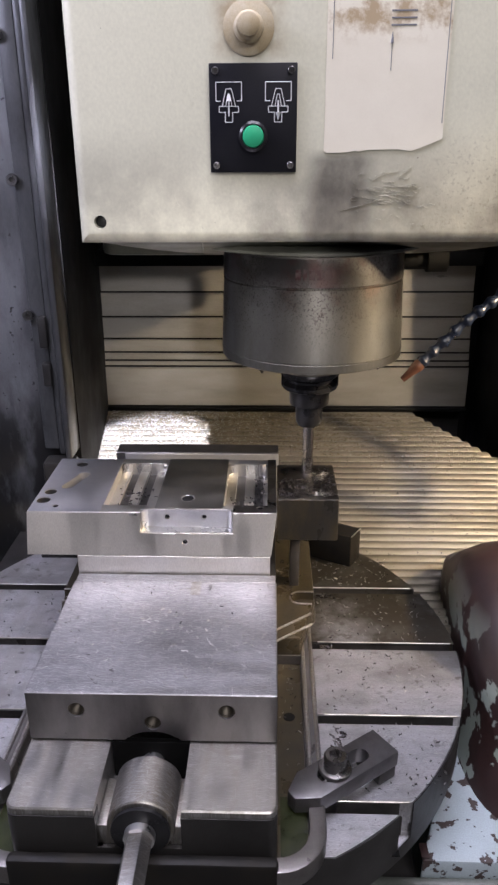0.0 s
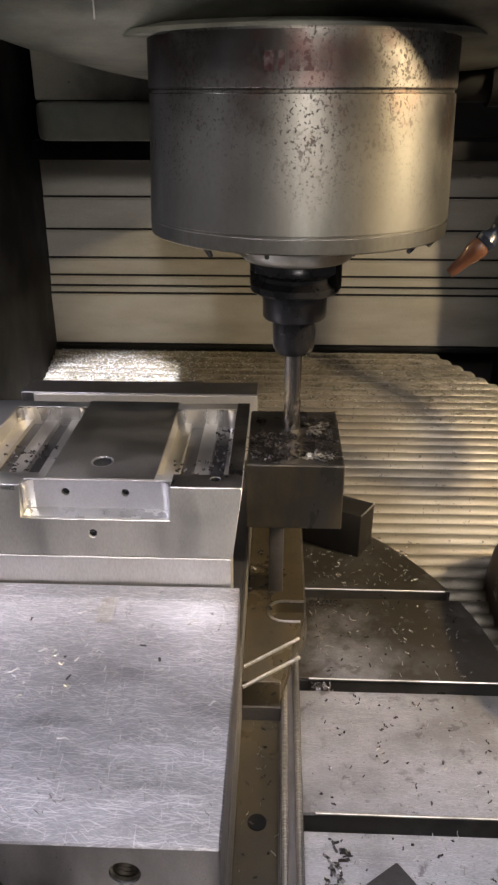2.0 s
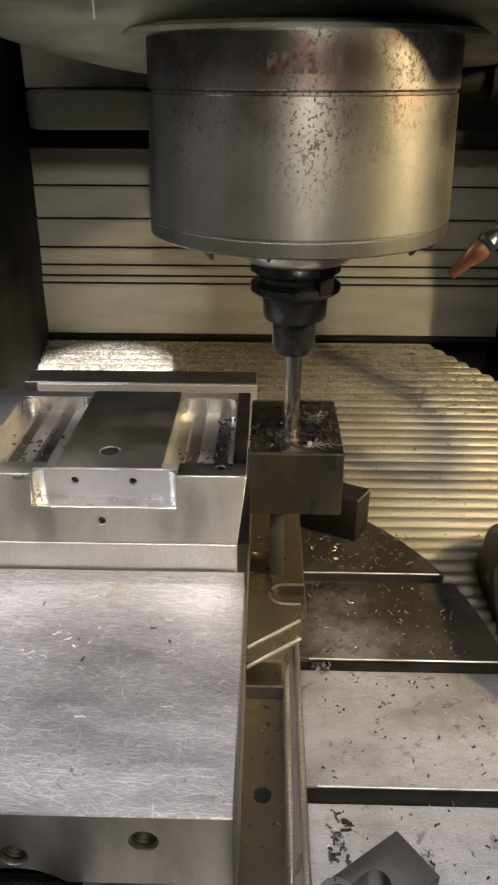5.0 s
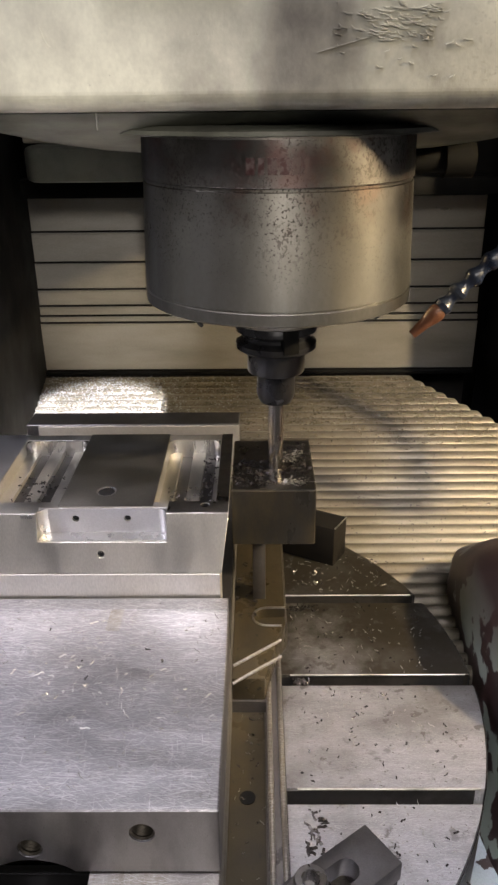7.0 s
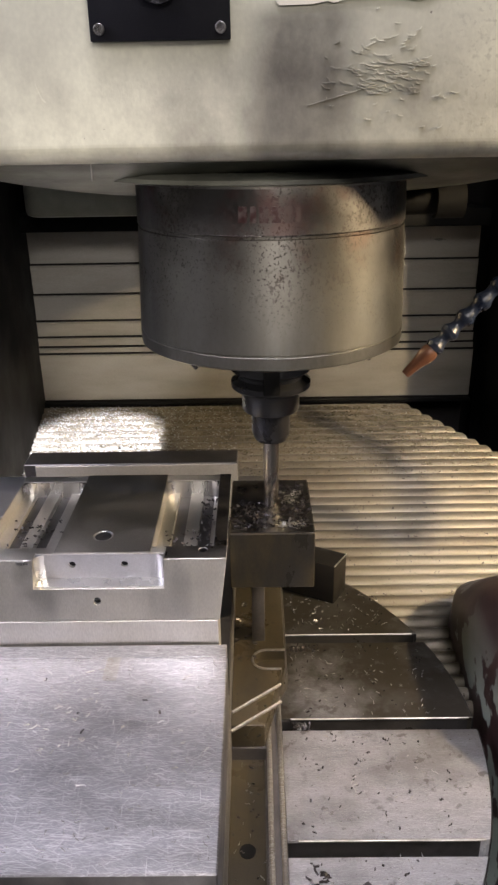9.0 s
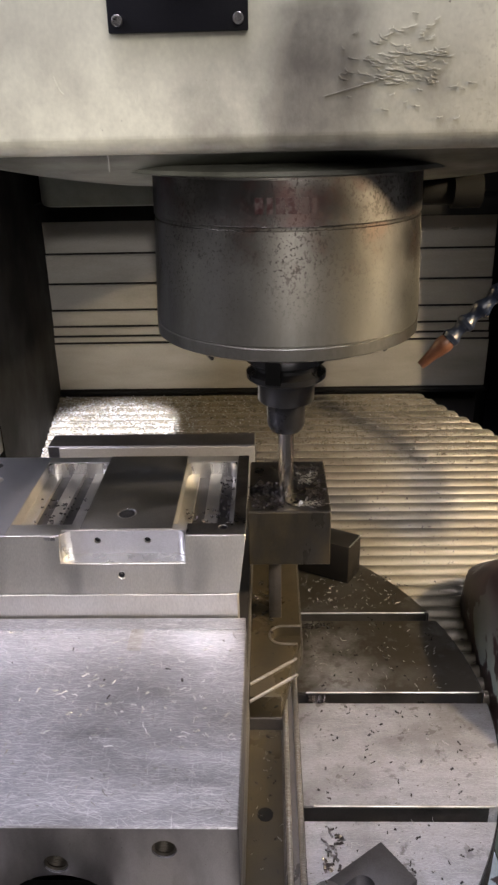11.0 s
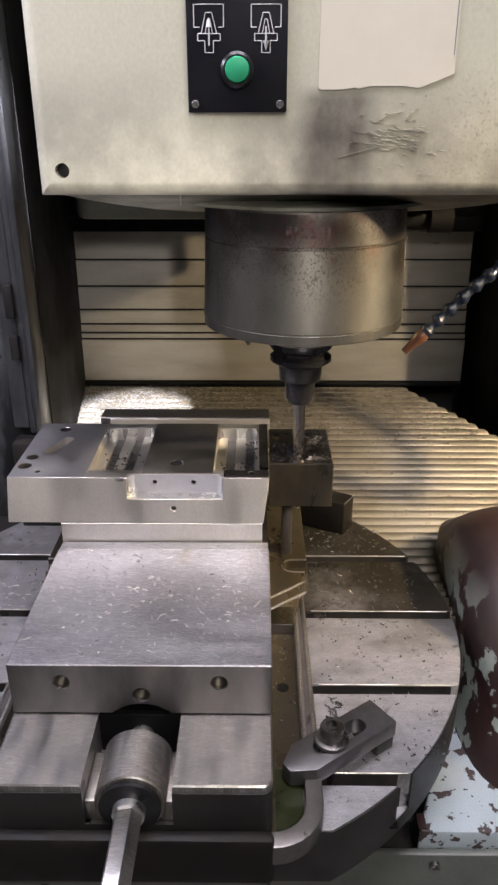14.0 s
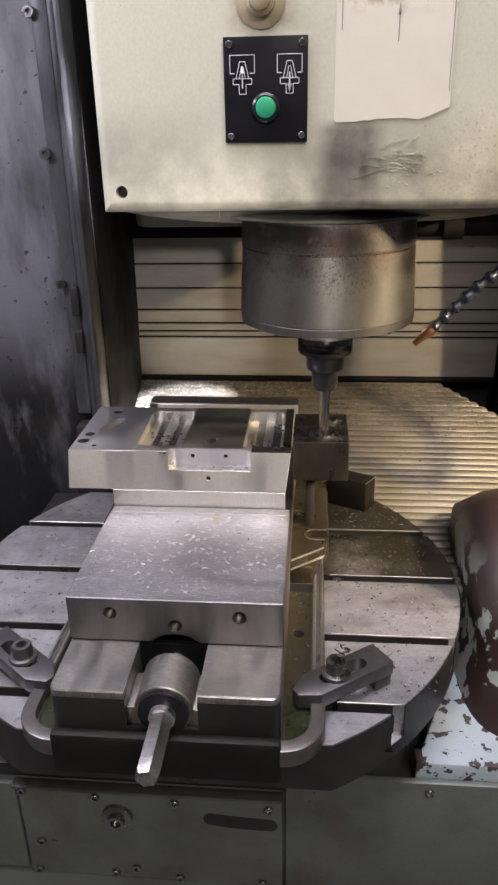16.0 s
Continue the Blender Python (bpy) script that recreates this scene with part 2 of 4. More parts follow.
    left_on = n.new("ShaderNodeMath")
    left_on.operation = "MULTIPLY"
    link(cut.outputs[0], left_on.inputs[0])
    link(worn.outputs[0], left_on.inputs[1])
    link(left_on.outputs[0], mix.inputs["Factor"])
    link(old, mix.inputs["A"])
    mix.inputs["B"].default_value = (0.27, 0.31, 0.27, 1)
    link(mix.outputs["Result"], b.inputs["Base Color"])
    return m


PEEL = peeling("peeling_red_brown_paint")
PALE = material("chipped_pale_blue_paint", (0.40, 0.47, 0.51), 0.5, 0.0, (0.30, 0.35, 0.37), 0.6, 12, 140, 0.3, (1, 1, 1), (0.05, 0.035, 0.033), 26, 0.575)



def grimy(name):
    """Cream paint with oily grime rising unevenly from its lower edge and round the worn patch."""
    m = material(name, (0.69, 0.675, 0.535), 0.40, 0.0, (0.56, 0.54, 0.43), 0.5, 7, 80, 0.55, (1, 1, 0.8), (0.24, 0.22, 0.17), 60, 0.74, grain_mix=0.2)
    nt = m.node_tree
    n, link = nt.nodes, nt.links.new
    b = n["Principled BSDF"]
    old = b.inputs["Base Color"].links[0].from_socket
    co = n.new("ShaderNodeTexCoord")
    xyz = n.new("ShaderNodeSeparateXYZ")
    link(co.outputs["Object"], xyz.inputs[0])

    def cloud(scale, stretch, lo, hi):
        mp = n.new("ShaderNodeMapping")
        mp.inputs["Scale"].default_value = stretch
        link(co.outputs["Object"], mp.inputs["Vector"])
        no = n.new("ShaderNodeTexNoise")
        no.inputs["Scale"].default_value, no.inputs["Detail"].default_value, no.inputs["Roughness"].default_value = scale, 7, 0.62
        link(mp.outputs[0], no.inputs["Vector"])
        r = n.new("ShaderNodeMapRange")
        r.inputs[1].default_value, r.inputs[2].default_value = lo, hi
        link(no.outputs["Fac"], r.inputs[0])
        return r.outputs[0]

    def band(socket, lo, hi):
        r = n.new("ShaderNodeMapRange")
        r.interpolation_type = "SMOOTHSTEP"
        r.inputs[1].default_value, r.inputs[2].default_value = lo, hi
        link(socket, r.inputs[0])
        return r.outputs[0]

    def times(a, c):
        t = n.new("ShaderNodeMath")
        t.operation = "MULTIPLY"
        link(a, t.inputs[0])
        if isinstance(c, float):
            t.inputs[1].default_value = c
        else:
            link(c, t.inputs[1])
        return t.outputs[0]

    def over(base, fac, colour):
        x = n.new("ShaderNodeMix")
        x.data_type = "RGBA"
        link(fac, x.inputs["Factor"])
        link(base, x.inputs["A"])
        x.inputs["B"].default_value = (*colour, 1)
        return x.outputs["Result"]

    low = band(xyz.outputs["Z"], 0.535, 0.452)
    out = over(old, times(times(cloud(10, (1, 1, 0.85), 0.33, 0.64), low), 0.88), (0.125, 0.112, 0.095))
    patch = times(times(band(xyz.outputs["X"], 0.112, 0.135), band(xyz.outputs["X"], 0.186, 0.160)), band(xyz.outputs["Z"], 0.513, 0.500))
    out = over(out, times(times(patch, cloud(10, (1, 1, 0.8), 0.30, 0.62)), 0.92), (0.075, 0.065, 0.058))
    specks = times(cloud(330, (1, 1, 1), 0.56, 0.64), times(band(xyz.outputs["X"], 0.19, 0.26), band(xyz.outputs["Z"], 0.54, 0.49)))
    out = over(out, times(specks, 0.35), (0.16, 0.145, 0.11))
    link(out, b.inputs["Base Color"])
    return m


HEAD_PAINT = grimy("grimy_cream_head_paint")

JAW_STRIP = material("satin_jaw_strip", (0.50, 0.49, 0.48), 0.45, 0.6, (0.38, 0.37, 0.35), 0.5, 30, 200, 0.05)
SWARF = material("brown_swarf", (0.19, 0.165, 0.105), 0.45, 0.6, (0.05, 0.042, 0.028), 0.8, 60, 160, 0.2)


PALE_SWARF = material("pale_swarf", (0.40, 0.40, 0.40), 0.5, 0.5, (0.22, 0.24, 0.22), 0.7, 60, 160, 0.2)


def scratched(m, strength):
    """Adds crossing hairline scratches to a metal."""
    nt = m.node_tree
    n, link = nt.nodes, nt.links.new
    b = n["Principled BSDF"]
    out = b.inputs["Base Color"].links[0].from_socket
    co = n.new("ShaderNodeTexCoord")
    for turn, scale, cut in ((4, 60, 0.585), (-12, 85, 0.60), (-28, 70, 0.63), (24, 64, 0.625), (43, 90, 0.64), (86, 58, 0.665), (-62, 75, 0.66)):
        rot = n.new("ShaderNodeMapping")
        rot.inputs["Rotation"].default_value = (0, 0, radians(turn))
        link(co.outputs["Object"], rot.inputs["Vector"])
        thin = n.new("ShaderNodeMapping")
        thin.inputs["Scale"].default_value = (1, 26, 1)
        link(rot.outputs[0], thin.inputs["Vector"])
        no = n.new("ShaderNodeTexNoise")
        no.inputs["Scale"].default_value, no.inputs["Detail"].default_value = scale, 3
        link(thin.outputs[0], no.inputs["Vector"])
        r = n.new("ShaderNodeMapRange")
        r.inputs[1].default_value, r.inputs[2].default_value, r.inputs[4].default_value = cut, cut + 0.03, strength
        link(no.outputs["Fac"], r.inputs[0])
        x = n.new("ShaderNodeMix")
        x.data_type = "RGBA"
        link(r.outputs[0], x.inputs["Factor"])
        link(out, x.inputs["A"])
        x.inputs["B"].default_value = (0.86, 0.85, 0.86, 1)
        out = x.outputs["Result"]
    link(out, b.inputs["Base Color"])


scratched(GROUND_STEEL, 0.42)
scratched(TABLE_STEEL, 0.25)
scratched(WAY, 0.3)



def coat(m, colour, amount, scale, lo, hi, bands=(), stretch=(1, 1, 1), rough=None, cluster=None):
    """Lays a broken film or stain over a material; each band limits it along an axis."""
    nt = m.node_tree
    n, link = nt.nodes, nt.links.new
    b = n["Principled BSDF"]
    co = n.new("ShaderNodeTexCoord")
    mp = n.new("ShaderNodeMapping")
    mp.inputs["Scale"].default_value = stretch
    link(co.outputs["Object"], mp.inputs["Vector"])
    no = n.new("ShaderNodeTexNoise")
    no.inputs["Scale"].default_value, no.inputs["Detail"].default_value, no.inputs["Roughness"].default_value = scale, 6, 0.6
    link(mp.outputs[0], no.inputs["Vector"])
    r = n.new("ShaderNodeMapRange")
    r.inputs[1].default_value, r.inputs[2].default_value, r.inputs[4].default_value = lo, hi, amount
    link(no.outputs["Fac"], r.inputs[0])
    fac = r.outputs[0]
    xyz = n.new("ShaderNodeSeparateXYZ")
    link(co.outputs["Object"], xyz.inputs[0])
    for axis, a, c in bands:
        e = n.new("ShaderNodeMapRange")
        e.interpolation_type = "SMOOTHSTEP"
        e.inputs[1].default_value, e.inputs[2].default_value = a, c
        link(xyz.outputs[axis], e.inputs[0])
        t = n.new("ShaderNodeMath")
        t.operation = "MULTIPLY"
        link(fac, t.inputs[0])
        link(e.outputs[0], t.inputs[1])
        fac = t.outputs[0]
    if cluster:
        broad = n.new("ShaderNodeTexNoise")
        broad.inputs["Scale"].default_value, broad.inputs["Detail"].default_value = cluster[0], 3
        link(co.outputs["Object"], broad.inputs["Vector"])
        e = n.new("ShaderNodeMapRange")
        e.inputs[1].default_value, e.inputs[2].default_value = cluster[1], cluster[2]
        link(broad.outputs["Fac"], e.inputs[0])
        t = n.new("ShaderNodeMath")
        t.operation = "MULTIPLY"
        link(fac, t.inputs[0])
        link(e.outputs[0], t.inputs[1])
        fac = t.outputs[0]
    x = n.new("ShaderNodeMix")
    x.data_type = "RGBA"
    link(fac, x.inputs["Factor"])
    link(b.inputs["Base Color"].links[0].from_socket, x.inputs["A"])
    x.inputs["B"].default_value = (*colour, 1)
    link(x.outputs["Result"], b.inputs["Base Color"])
    if rough is not None:
        y = n.new("ShaderNodeMix")
        link(fac, y.inputs[0])
        link(b.inputs["Roughness"].links[0].from_socket, y.inputs[2])
        y.inputs[3].default_value = rough
        link(y.outputs[0], b.inputs["Roughness"])


# oil and painted-in shade over the far part of the table, rust and heat stains on the spindle, rust on the sticker
coat(TABLE_STEEL, (0.40, 0.385, 0.375), 0.6, 16, 0.42, 0.60, [("X", -0.10, -0.14)], (3.0, 0.5, 1))
# oil film, its colour also darkened for the shade and dark reflections there
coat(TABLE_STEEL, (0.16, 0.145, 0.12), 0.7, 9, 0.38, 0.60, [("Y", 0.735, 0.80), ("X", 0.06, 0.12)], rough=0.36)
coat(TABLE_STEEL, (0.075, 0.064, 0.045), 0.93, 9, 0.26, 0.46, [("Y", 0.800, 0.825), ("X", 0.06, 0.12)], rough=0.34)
coat(TABLE_STEEL, (0.22, 0.21, 0.20), 0.6, 12, 0.50, 0.66)
coat(TABLE_STEEL, (0.17, 0.16, 0.15), 0.75, 75, 0.58, 0.63, (), (1, 1, 1), None, (14, 0.40, 0.56))
coat(SPINDLE, (0.11, 0.103, 0.096), 0.9, 13, 0.32, 0.55, [("Z", 0.350, 0.384)])
coat(SPINDLE, (0.20, 0.185, 0.155), 0.55, 22, 0.50, 0.64, (), (1, 1, 0.18))
coat(SPINDLE, (0.15, 0.085, 0.06), 0.6, 26, 0.56, 0.68, [("Z", 0.350, 0.385)])
for metal, z0, z1 in ((SPINDLE, 0.340, 0.372), (SPINDLE_TOP, 0.30, 0.31)):
    coat(metal, (0.055, 0.045, 0.039), 0.85, 430, 0.56, 0.585, [("Z", z0, z1)], (1, 1, 0.75), 0.6, (26, 0.44, 0.58))
    coat(metal, (0.035, 0.028, 0.025), 0.9, 620, 0.585, 0.61, [("Z", z0 - 0.02, z1)], (1, 1, 1), 0.6, (17, 0.40, 0.56))
# head's shade painted on: the collar darkens towards its top
coat(SPINDLE_TOP, (0.05, 0.047, 0.043), 0.9, 20, 0.32, 0.5, [("Z", 0.390, 0.408)])
coat(SPINDLE_TOP, (0.10, 0.045, 0.04), 0.5, 30, 0.5, 0.62)
coat(PAPER, (0.36, 0.24, 0.11), 0.8, 55, 0.48, 0.62, [("Z", 0.585, 0.605)])
coat(HEAD_PAINT, (0.30, 0.20, 0.10), 0.7, 40, 0.36, 0.62, [("X", 0.035, 0.055), ("X", 0.108, 0.088), ("Z", 0.572, 0.590)])
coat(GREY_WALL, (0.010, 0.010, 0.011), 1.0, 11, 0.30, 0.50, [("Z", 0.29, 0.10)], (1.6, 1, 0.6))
coat(APRON, (0.09, 0.055, 0.03), 0.7, 9, 0.52, 0.66, (), (1, 1, 0.6))
coat(CREAM, (0.10, 0.095, 0.08), 0.8, 8, 0.42, 0.62)

# ---- shaping helpers ----


def mesh_of(name, bm, mat, smooth=35):
    me = bpy.data.meshes.new(name)
    bmesh.ops.recalc_face_normals(bm, faces=bm.faces)
    bm.to_mesh(me)
    bm.free()
    me.materials.append(mat)
    if smooth:
        me.shade_smooth()
        me.set_sharp_from_angle(angle=radians(smooth))
    return me


def part(name, bm, mat, parent=None, label="", smooth=35):
    ob = new(name, mesh_of(name, bm, mat, smooth) if not isinstance(bm, bpy.types.Mesh) else bm)
    if parent:
        ob.parent = parent
    if label:
        ob["label"] = label
    return ob


def thing(name, label, category, group="", kind=""):
    return tagged(new(name), label, category, group, kind)


def box(x0, x1, y0, y1, z0, z1, bevel=0.0, seg=2, bm=None):
    own = bmesh.new()
    bmesh.ops.create_cube(own, size=1, matrix=Matrix.Translation(((x0 + x1) / 2, (y0 + y1) / 2, (z0 + z1) / 2)) @ Matrix.Diagonal((abs(x1 - x0), abs(y1 - y0), abs(z1 - z0), 1)))
    if bevel:
        bmesh.ops.bevel(own, geom=own.edges[:], offset=bevel, segments=seg, affect="EDGES", profile=0.5)
    return own if bm is None else join(bm, own)


def join(bm, other):
    me = bpy.data.meshes.new("join")
    other.to_mesh(me)
    other.free()
    bm.from_mesh(me)
    bpy.data.meshes.remove(me)
    return bm


def moved(bm, m):
    bmesh.ops.transform(bm, matrix=m, verts=bm.verts)
    return bm


def lathe(profile, seg=64, closed=True):
    """Turns a list of (radius, height) about z."""
    bm = bmesh.new()
    rings = []
    for r, z in profile:
        rings.append([bm.verts.new((r * math.cos(2 * math.pi * k / seg), r * math.sin(2 * math.pi * k / seg), z)) for k in range(seg)])
    for a, b in zip(rings, rings[1:]):
        for k in range(seg):
            bm.faces.new((a[k], a[(k + 1) % seg], b[(k + 1) % seg], b[k]))
    if closed:
        bm.faces.new(rings[0][::-1])
        bm.faces.new(rings[-1])
    return bm


def prism(poly, z0, z1, bevel=0.0, seg=2):
    """A polygon of (x, y) raised from z0 to z1."""
    bm = bmesh.new()
    low = [bm.verts.new((x, y, z0)) for x, y in poly]
    top = [bm.verts.new((x, y, z1)) for x, y in poly]
    bm.faces.new(low[::-1])
    bm.faces.new(top)
    for k in range(len(poly)):
        bm.faces.new((low[k], low[(k + 1) % len(poly)], top[(k + 1) % len(poly)], top[k]))
    bmesh.ops.recalc_face_normals(bm, faces=bm.faces)
    if bevel:
        bmesh.ops.bevel(bm, geom=[e for e in bm.edges if len(e.link_faces) == 2 and e.calc_face_angle() > 0.5], offset=bevel, segments=seg, affect="EDGES", profile=0.5)
    return bm


def arc(cx, cy, r, a0, a1, n=10):
    return [(cx + r * math.cos(radians(a0 + (a1 - a0) * k / n)), cy + r * math.sin(radians(a0 + (a1 - a0) * k / n))) for k in range(n + 1)]


def carve(bm, cutters, bevel=0.0):
    """The solid bm less the cutters, as a bmesh."""
    def lone(b):
        bmesh.ops.recalc_face_normals(b, faces=b.faces)
        me = bpy.data.meshes.new("solid")
        b.to_mesh(me)
        b.free()
        return new("solid", me)
    base, tools = lone(bm), [lone(c) for c in cutters]
    for c in tools:
        mod = base.modifiers.new("cut", "BOOLEAN")
        mod.operation, mod.object, mod.solver = "DIFFERENCE", c, "EXACT"
    if bevel:
        mod = base.modifiers.new("edge", "BEVEL")
        mod.width, mod.segments, mod.limit_method, mod.angle_limit = bevel, 1, "ANGLE", radians(50)
    bpy.context.view_layer.update()
    dg = bpy.context.evaluated_depsgraph_get()
    me = bpy.data.meshes.new_from_object(base.evaluated_get(dg))
    out = bmesh.new()
    out.from_mesh(me)
    for o in (base, *tools):
        old = o.data
        bpy.data.objects.remove(o)
        bpy.data.meshes.remove(old)
    bpy.data.meshes.remove(me)
    return out


def rod(a, b, r, seg=24, r2=None):
    """A round bar from a to b."""
    a, b = Vector(a), Vector(b)
    bm = lathe([(r, 0), (r if r2 is None else r2, (b - a).length)], seg)
    return moved(bm, Matrix.Translation(a) @ (b - a).to_track_quat("Z", "Y").to_matrix().to_4x4())


def tube_line(points, r, seg=8):
    """A thin bent line of round section through the points."""
    bm = bmesh.new()
    for a, b in zip(points, points[1:]):
        join(bm, rod(a, b, r, seg))
    return bm


def screw(name, place, facing, r, h, mat, parent, label=""):
    """A socket-head screw: turned head with a hexagon recess."""
    head = lathe([(r, 0), (r, h * 0.85), (r * 0.9, h), (r * 0.55, h)], 24, False)
    hexa = lathe([(r * 0.55, h), (r * 0.5, h), (r * 0.5, h * 0.35)], 6, False)
    floor_ = lathe([(r * 0.5, h * 0.35), (0.0002, h * 0.35)], 6, False)
    join(head, hexa)
    join(head, floor_)
    m = Matrix.Translation(place) @ Vector(facing).to_track_quat("Z", "Y").to_matrix().to_4x4()
    return part(name, moved(head, m), mat, parent, label)


RIDES = []  # things that travel with the machine table


def rides(ob):
    RIDES.append(ob)
    return ob

# ---- the room and the machine's inner walls ----


def wall(name, bm, mat, label, category="wall"):
    return tagged(part(name, bm, mat), label, category, kind="structure")


wall("floor", box(-3.2, 3.2, -3.2, 3.4, -1.05, -0.95), CONCRETE, "grey workshop concrete floor under the machine", "floor")
wall("wall_south", box(-3.2, 3.2, -3.3, -3.2, -0.95, 2.6), PLASTER, "pale painted workshop wall behind the operator")
wall("wall_west", box(-3.3, -3.2, -3.2, 3.4, -0.95, 2.6), PLASTER, "pale painted workshop side wall")
wall("wall_east", box(3.2, 3.3, -3.2, 3.4, -0.95, 2.6), PLASTER, "pale painted workshop side wall")
wall("wall_north", box(-3.2, 3.2, 3.4, 3.5, -0.95, 2.6), PLASTER, "pale painted workshop end wall")
wall("ceiling", box(-3.2, 3.2, -3.2, 3.4, 2.6, 2.7), PLASTER, "plain workshop ceiling", "ceiling")

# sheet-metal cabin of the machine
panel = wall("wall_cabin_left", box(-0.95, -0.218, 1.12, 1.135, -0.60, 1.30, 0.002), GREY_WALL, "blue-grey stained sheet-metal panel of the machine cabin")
part("edge_rail", box(-0.218, -0.209, 1.100, 1.150, 0.095, 1.30, 0.003), FRAME_GREY, panel, "rubbed grey metal edge rail")
part("edge_rail", box(-0.207, -0.198, 1.090, 1.150, 0.090, 1.30, 0.003), FRAME_GREY, panel, "rubbed grey metal edge rail")
part("seal_strip", box(-0.242, -0.22, 1.108, 1.119, 0.10, 1.30, 0.003), FRAME_GREY, panel, "oil-stained grey sealing strip")
for z in (0.30, 0.475, 0.64, 0.81):
    screw("screw", (-0.242, 1.107, z), (0, -1, 0), 0.0075, 0.008, BOLT, panel)
for z0, z1 in ((0.20, 0.235), (0.255, 0.30)):
    part("scraper_clip", box(-0.229, -0.216, 1.092, 1.106, z0, z1, 0.004), CAST, panel, "black oily clip on the rail")
part("lower_bracket", box(-0.242, -0.195, 1.085, 1.12, 0.045, 0.088, 0.006), CAST, panel, "dark bracket at the rail's foot")
wall("wall_cabin_side", prism([(-0.2065, 1.136), (-0.1965, 1.136), (-0.253, 1.60), (-0.263, 1.60)], -0.60, 1.30), DARK_WALL, "dark oily inner side wall of the cabin")
# added panel out of view: its edge ends the warm light on the slats
right = wall("wall_light_blocker", box(0.51, 1.10, 1.30, 1.315, -0.60, 1.30, 0.002), DARK_WALL, "unseen dark panel added to cut off the warm lamp's light")
wall("wall_cabin_return", box(0.51, 0.525, 1.317, 1.60, -0.60, 1.30), DARK_WALL, "dark inner side wall of the cabin")
# unseen roof, reaching forward to keep tube light off the slats
wall("wall_cabin_roof", box(-0.95, 1.10, 0.84, 1.70, 1.302, 1.32), DARK_WALL, "unseen dark roof of the cabin that blocks the overhead tube", "roof")
wall("wall_cabin_back", box(-0.95, 1.10, 1.66, 1.68, -0.60, 1.30), DARK_WALL, "dark back wall inside the cabin")
wall("coolant_pan", box(-0.95, 1.10, 0.70, 1.655, -0.62, -0.60), CAST, "dark oily sheet-metal pan under the table", "pan")

# telescopic cover behind the table: overlapping slats, then one tall plain sheet
cover = thing("rear_way_cover", "grey steel telescopic way cover with overlapping horizontal slats", "way cover")
steps = [0.018, 0.098, 0.109, 0.125, 0.152, 0.196, 0.245, 0.300]
for k, (z0, z1) in enumerate(zip(steps, steps[1:])):
    y = 1.560 + 0.0045 * k
    sheet = box(-0.2515, 0.49, y, y + 0.003, z0 - 0.004, z1 - 0.0045, 0.0008, 1)
    join(sheet, box(-0.2515, 0.49, y - 0.001, y + 0.004, z1 - 0.0045, z1 - 0.002, 0.0006, 1))
    part("slat", sheet, SLAT, cover)
    part("gap", box(-0.2515, 0.49, y + 0.0005, y + 0.0055, z1 - 0.0018, z1 + 0.0005), RUBBER, cover)
part("wiper", box(-0.2515, 0.49, 1.550, 1.60, 0.006, 0.013, 0.001), RUBBER, cover, "black rubber wiper along the lower edge")
part("backing", box(-0.2515, 0.49, 1.598, 1.61, -0.10, 0.30), CAST, cover)
part("top_rail", box(-0.2515, 0.49, 1.54, 1.62, 0.301, 0.328, 0.003), RUBBER, cover, "black rail over the slats")

# column casting above the cover
column = thing("machine_column", "grey-green painted machine column above the way cover", "machine column")
part("box_casting", prism(arc(-0.19, 1.50, 0.03, 180, 270, 5) + [(0.12, 1.47), (0.12, 1.64), (-0.22, 1.64)], 0.3305, 0.380, 0.008), CREAM_DARK, column)
part("plate", box(-0.232, 0.13, 1.535, 1.64, 0.3815, 1.28, 0.003), CREAM, column, "cream painted column face")

# ribbed cover between table and column
ribs = thing("ribbed_floor_cover", "worn yellowish ribbed way cover strewn with swarf", "way cover")
part("backing", prism([(-0.30, 0.90), (0.545, 0.90), (0.545, 1.24), (0.372, 1.562), (-0.30, 1.562)], -0.085, -0.045), CAST, ribs)
y, k = 0.86, 0
rib_profile = [(-0.5, -0.020), (-0.5, -0.004), (-0.42, 0.0), (-0.2, 0.0035), (0.1, 0.005), (0.34, 0.0035), (0.46, 0.0), (0.5, -0.004), (0.5, -0.020)]


def right_edge(y):
    return min(0.545, 0.366 + (1.565 - y) * 0.545)


def rib_mesh(step, x0, x1, y, z):
    bm = bmesh.new()
    a = [bm.verts.new((x0, y + p * step, z + q)) for p, q in rib_profile]
    b = [bm.verts.new((x1(y + p * step), y + p * step, z + q)) for p, q in rib_profile]
    for i in range(len(a) - 1):
        bm.faces.new((a[i], a[i + 1], b[i + 1], b[i]))
    bm.faces.new(a)
    bm.faces.new(b[::-1])
    return bm


while y < 1.548:
    step = 0.0165 + 0.0085 * (y - 0.9) / 0.65
    left_end = -0.215 - 0.07 * max(0, (y - 1.1))
    rib = part("rib", rib_mesh(step * 0.87, left_end, right_edge, y, -0.028 + 0.030 * (y - 0.9) / 0.65), RIB, ribs, smooth=50)
    y += step
    k += 1

# ---- spindle head ----
head = thing("spindle_head", "cream-painted milling machine spindle head with oily stains", "spindle head")
shell = box(-0.0795, 0.338, 0.778, 1.38, 0.4335, 1.02)
bmesh.ops.bevel(shell, geom=[e for e in shell.edges if all(v.co.y < 0.8 for v in e.verts) or all(v.co.z < 0.44 for v in e.verts) and all(v.co.y < 0.8 for v in e.verts)], offset=0.010, segments=10, affect="EDGES", profile=0.5)
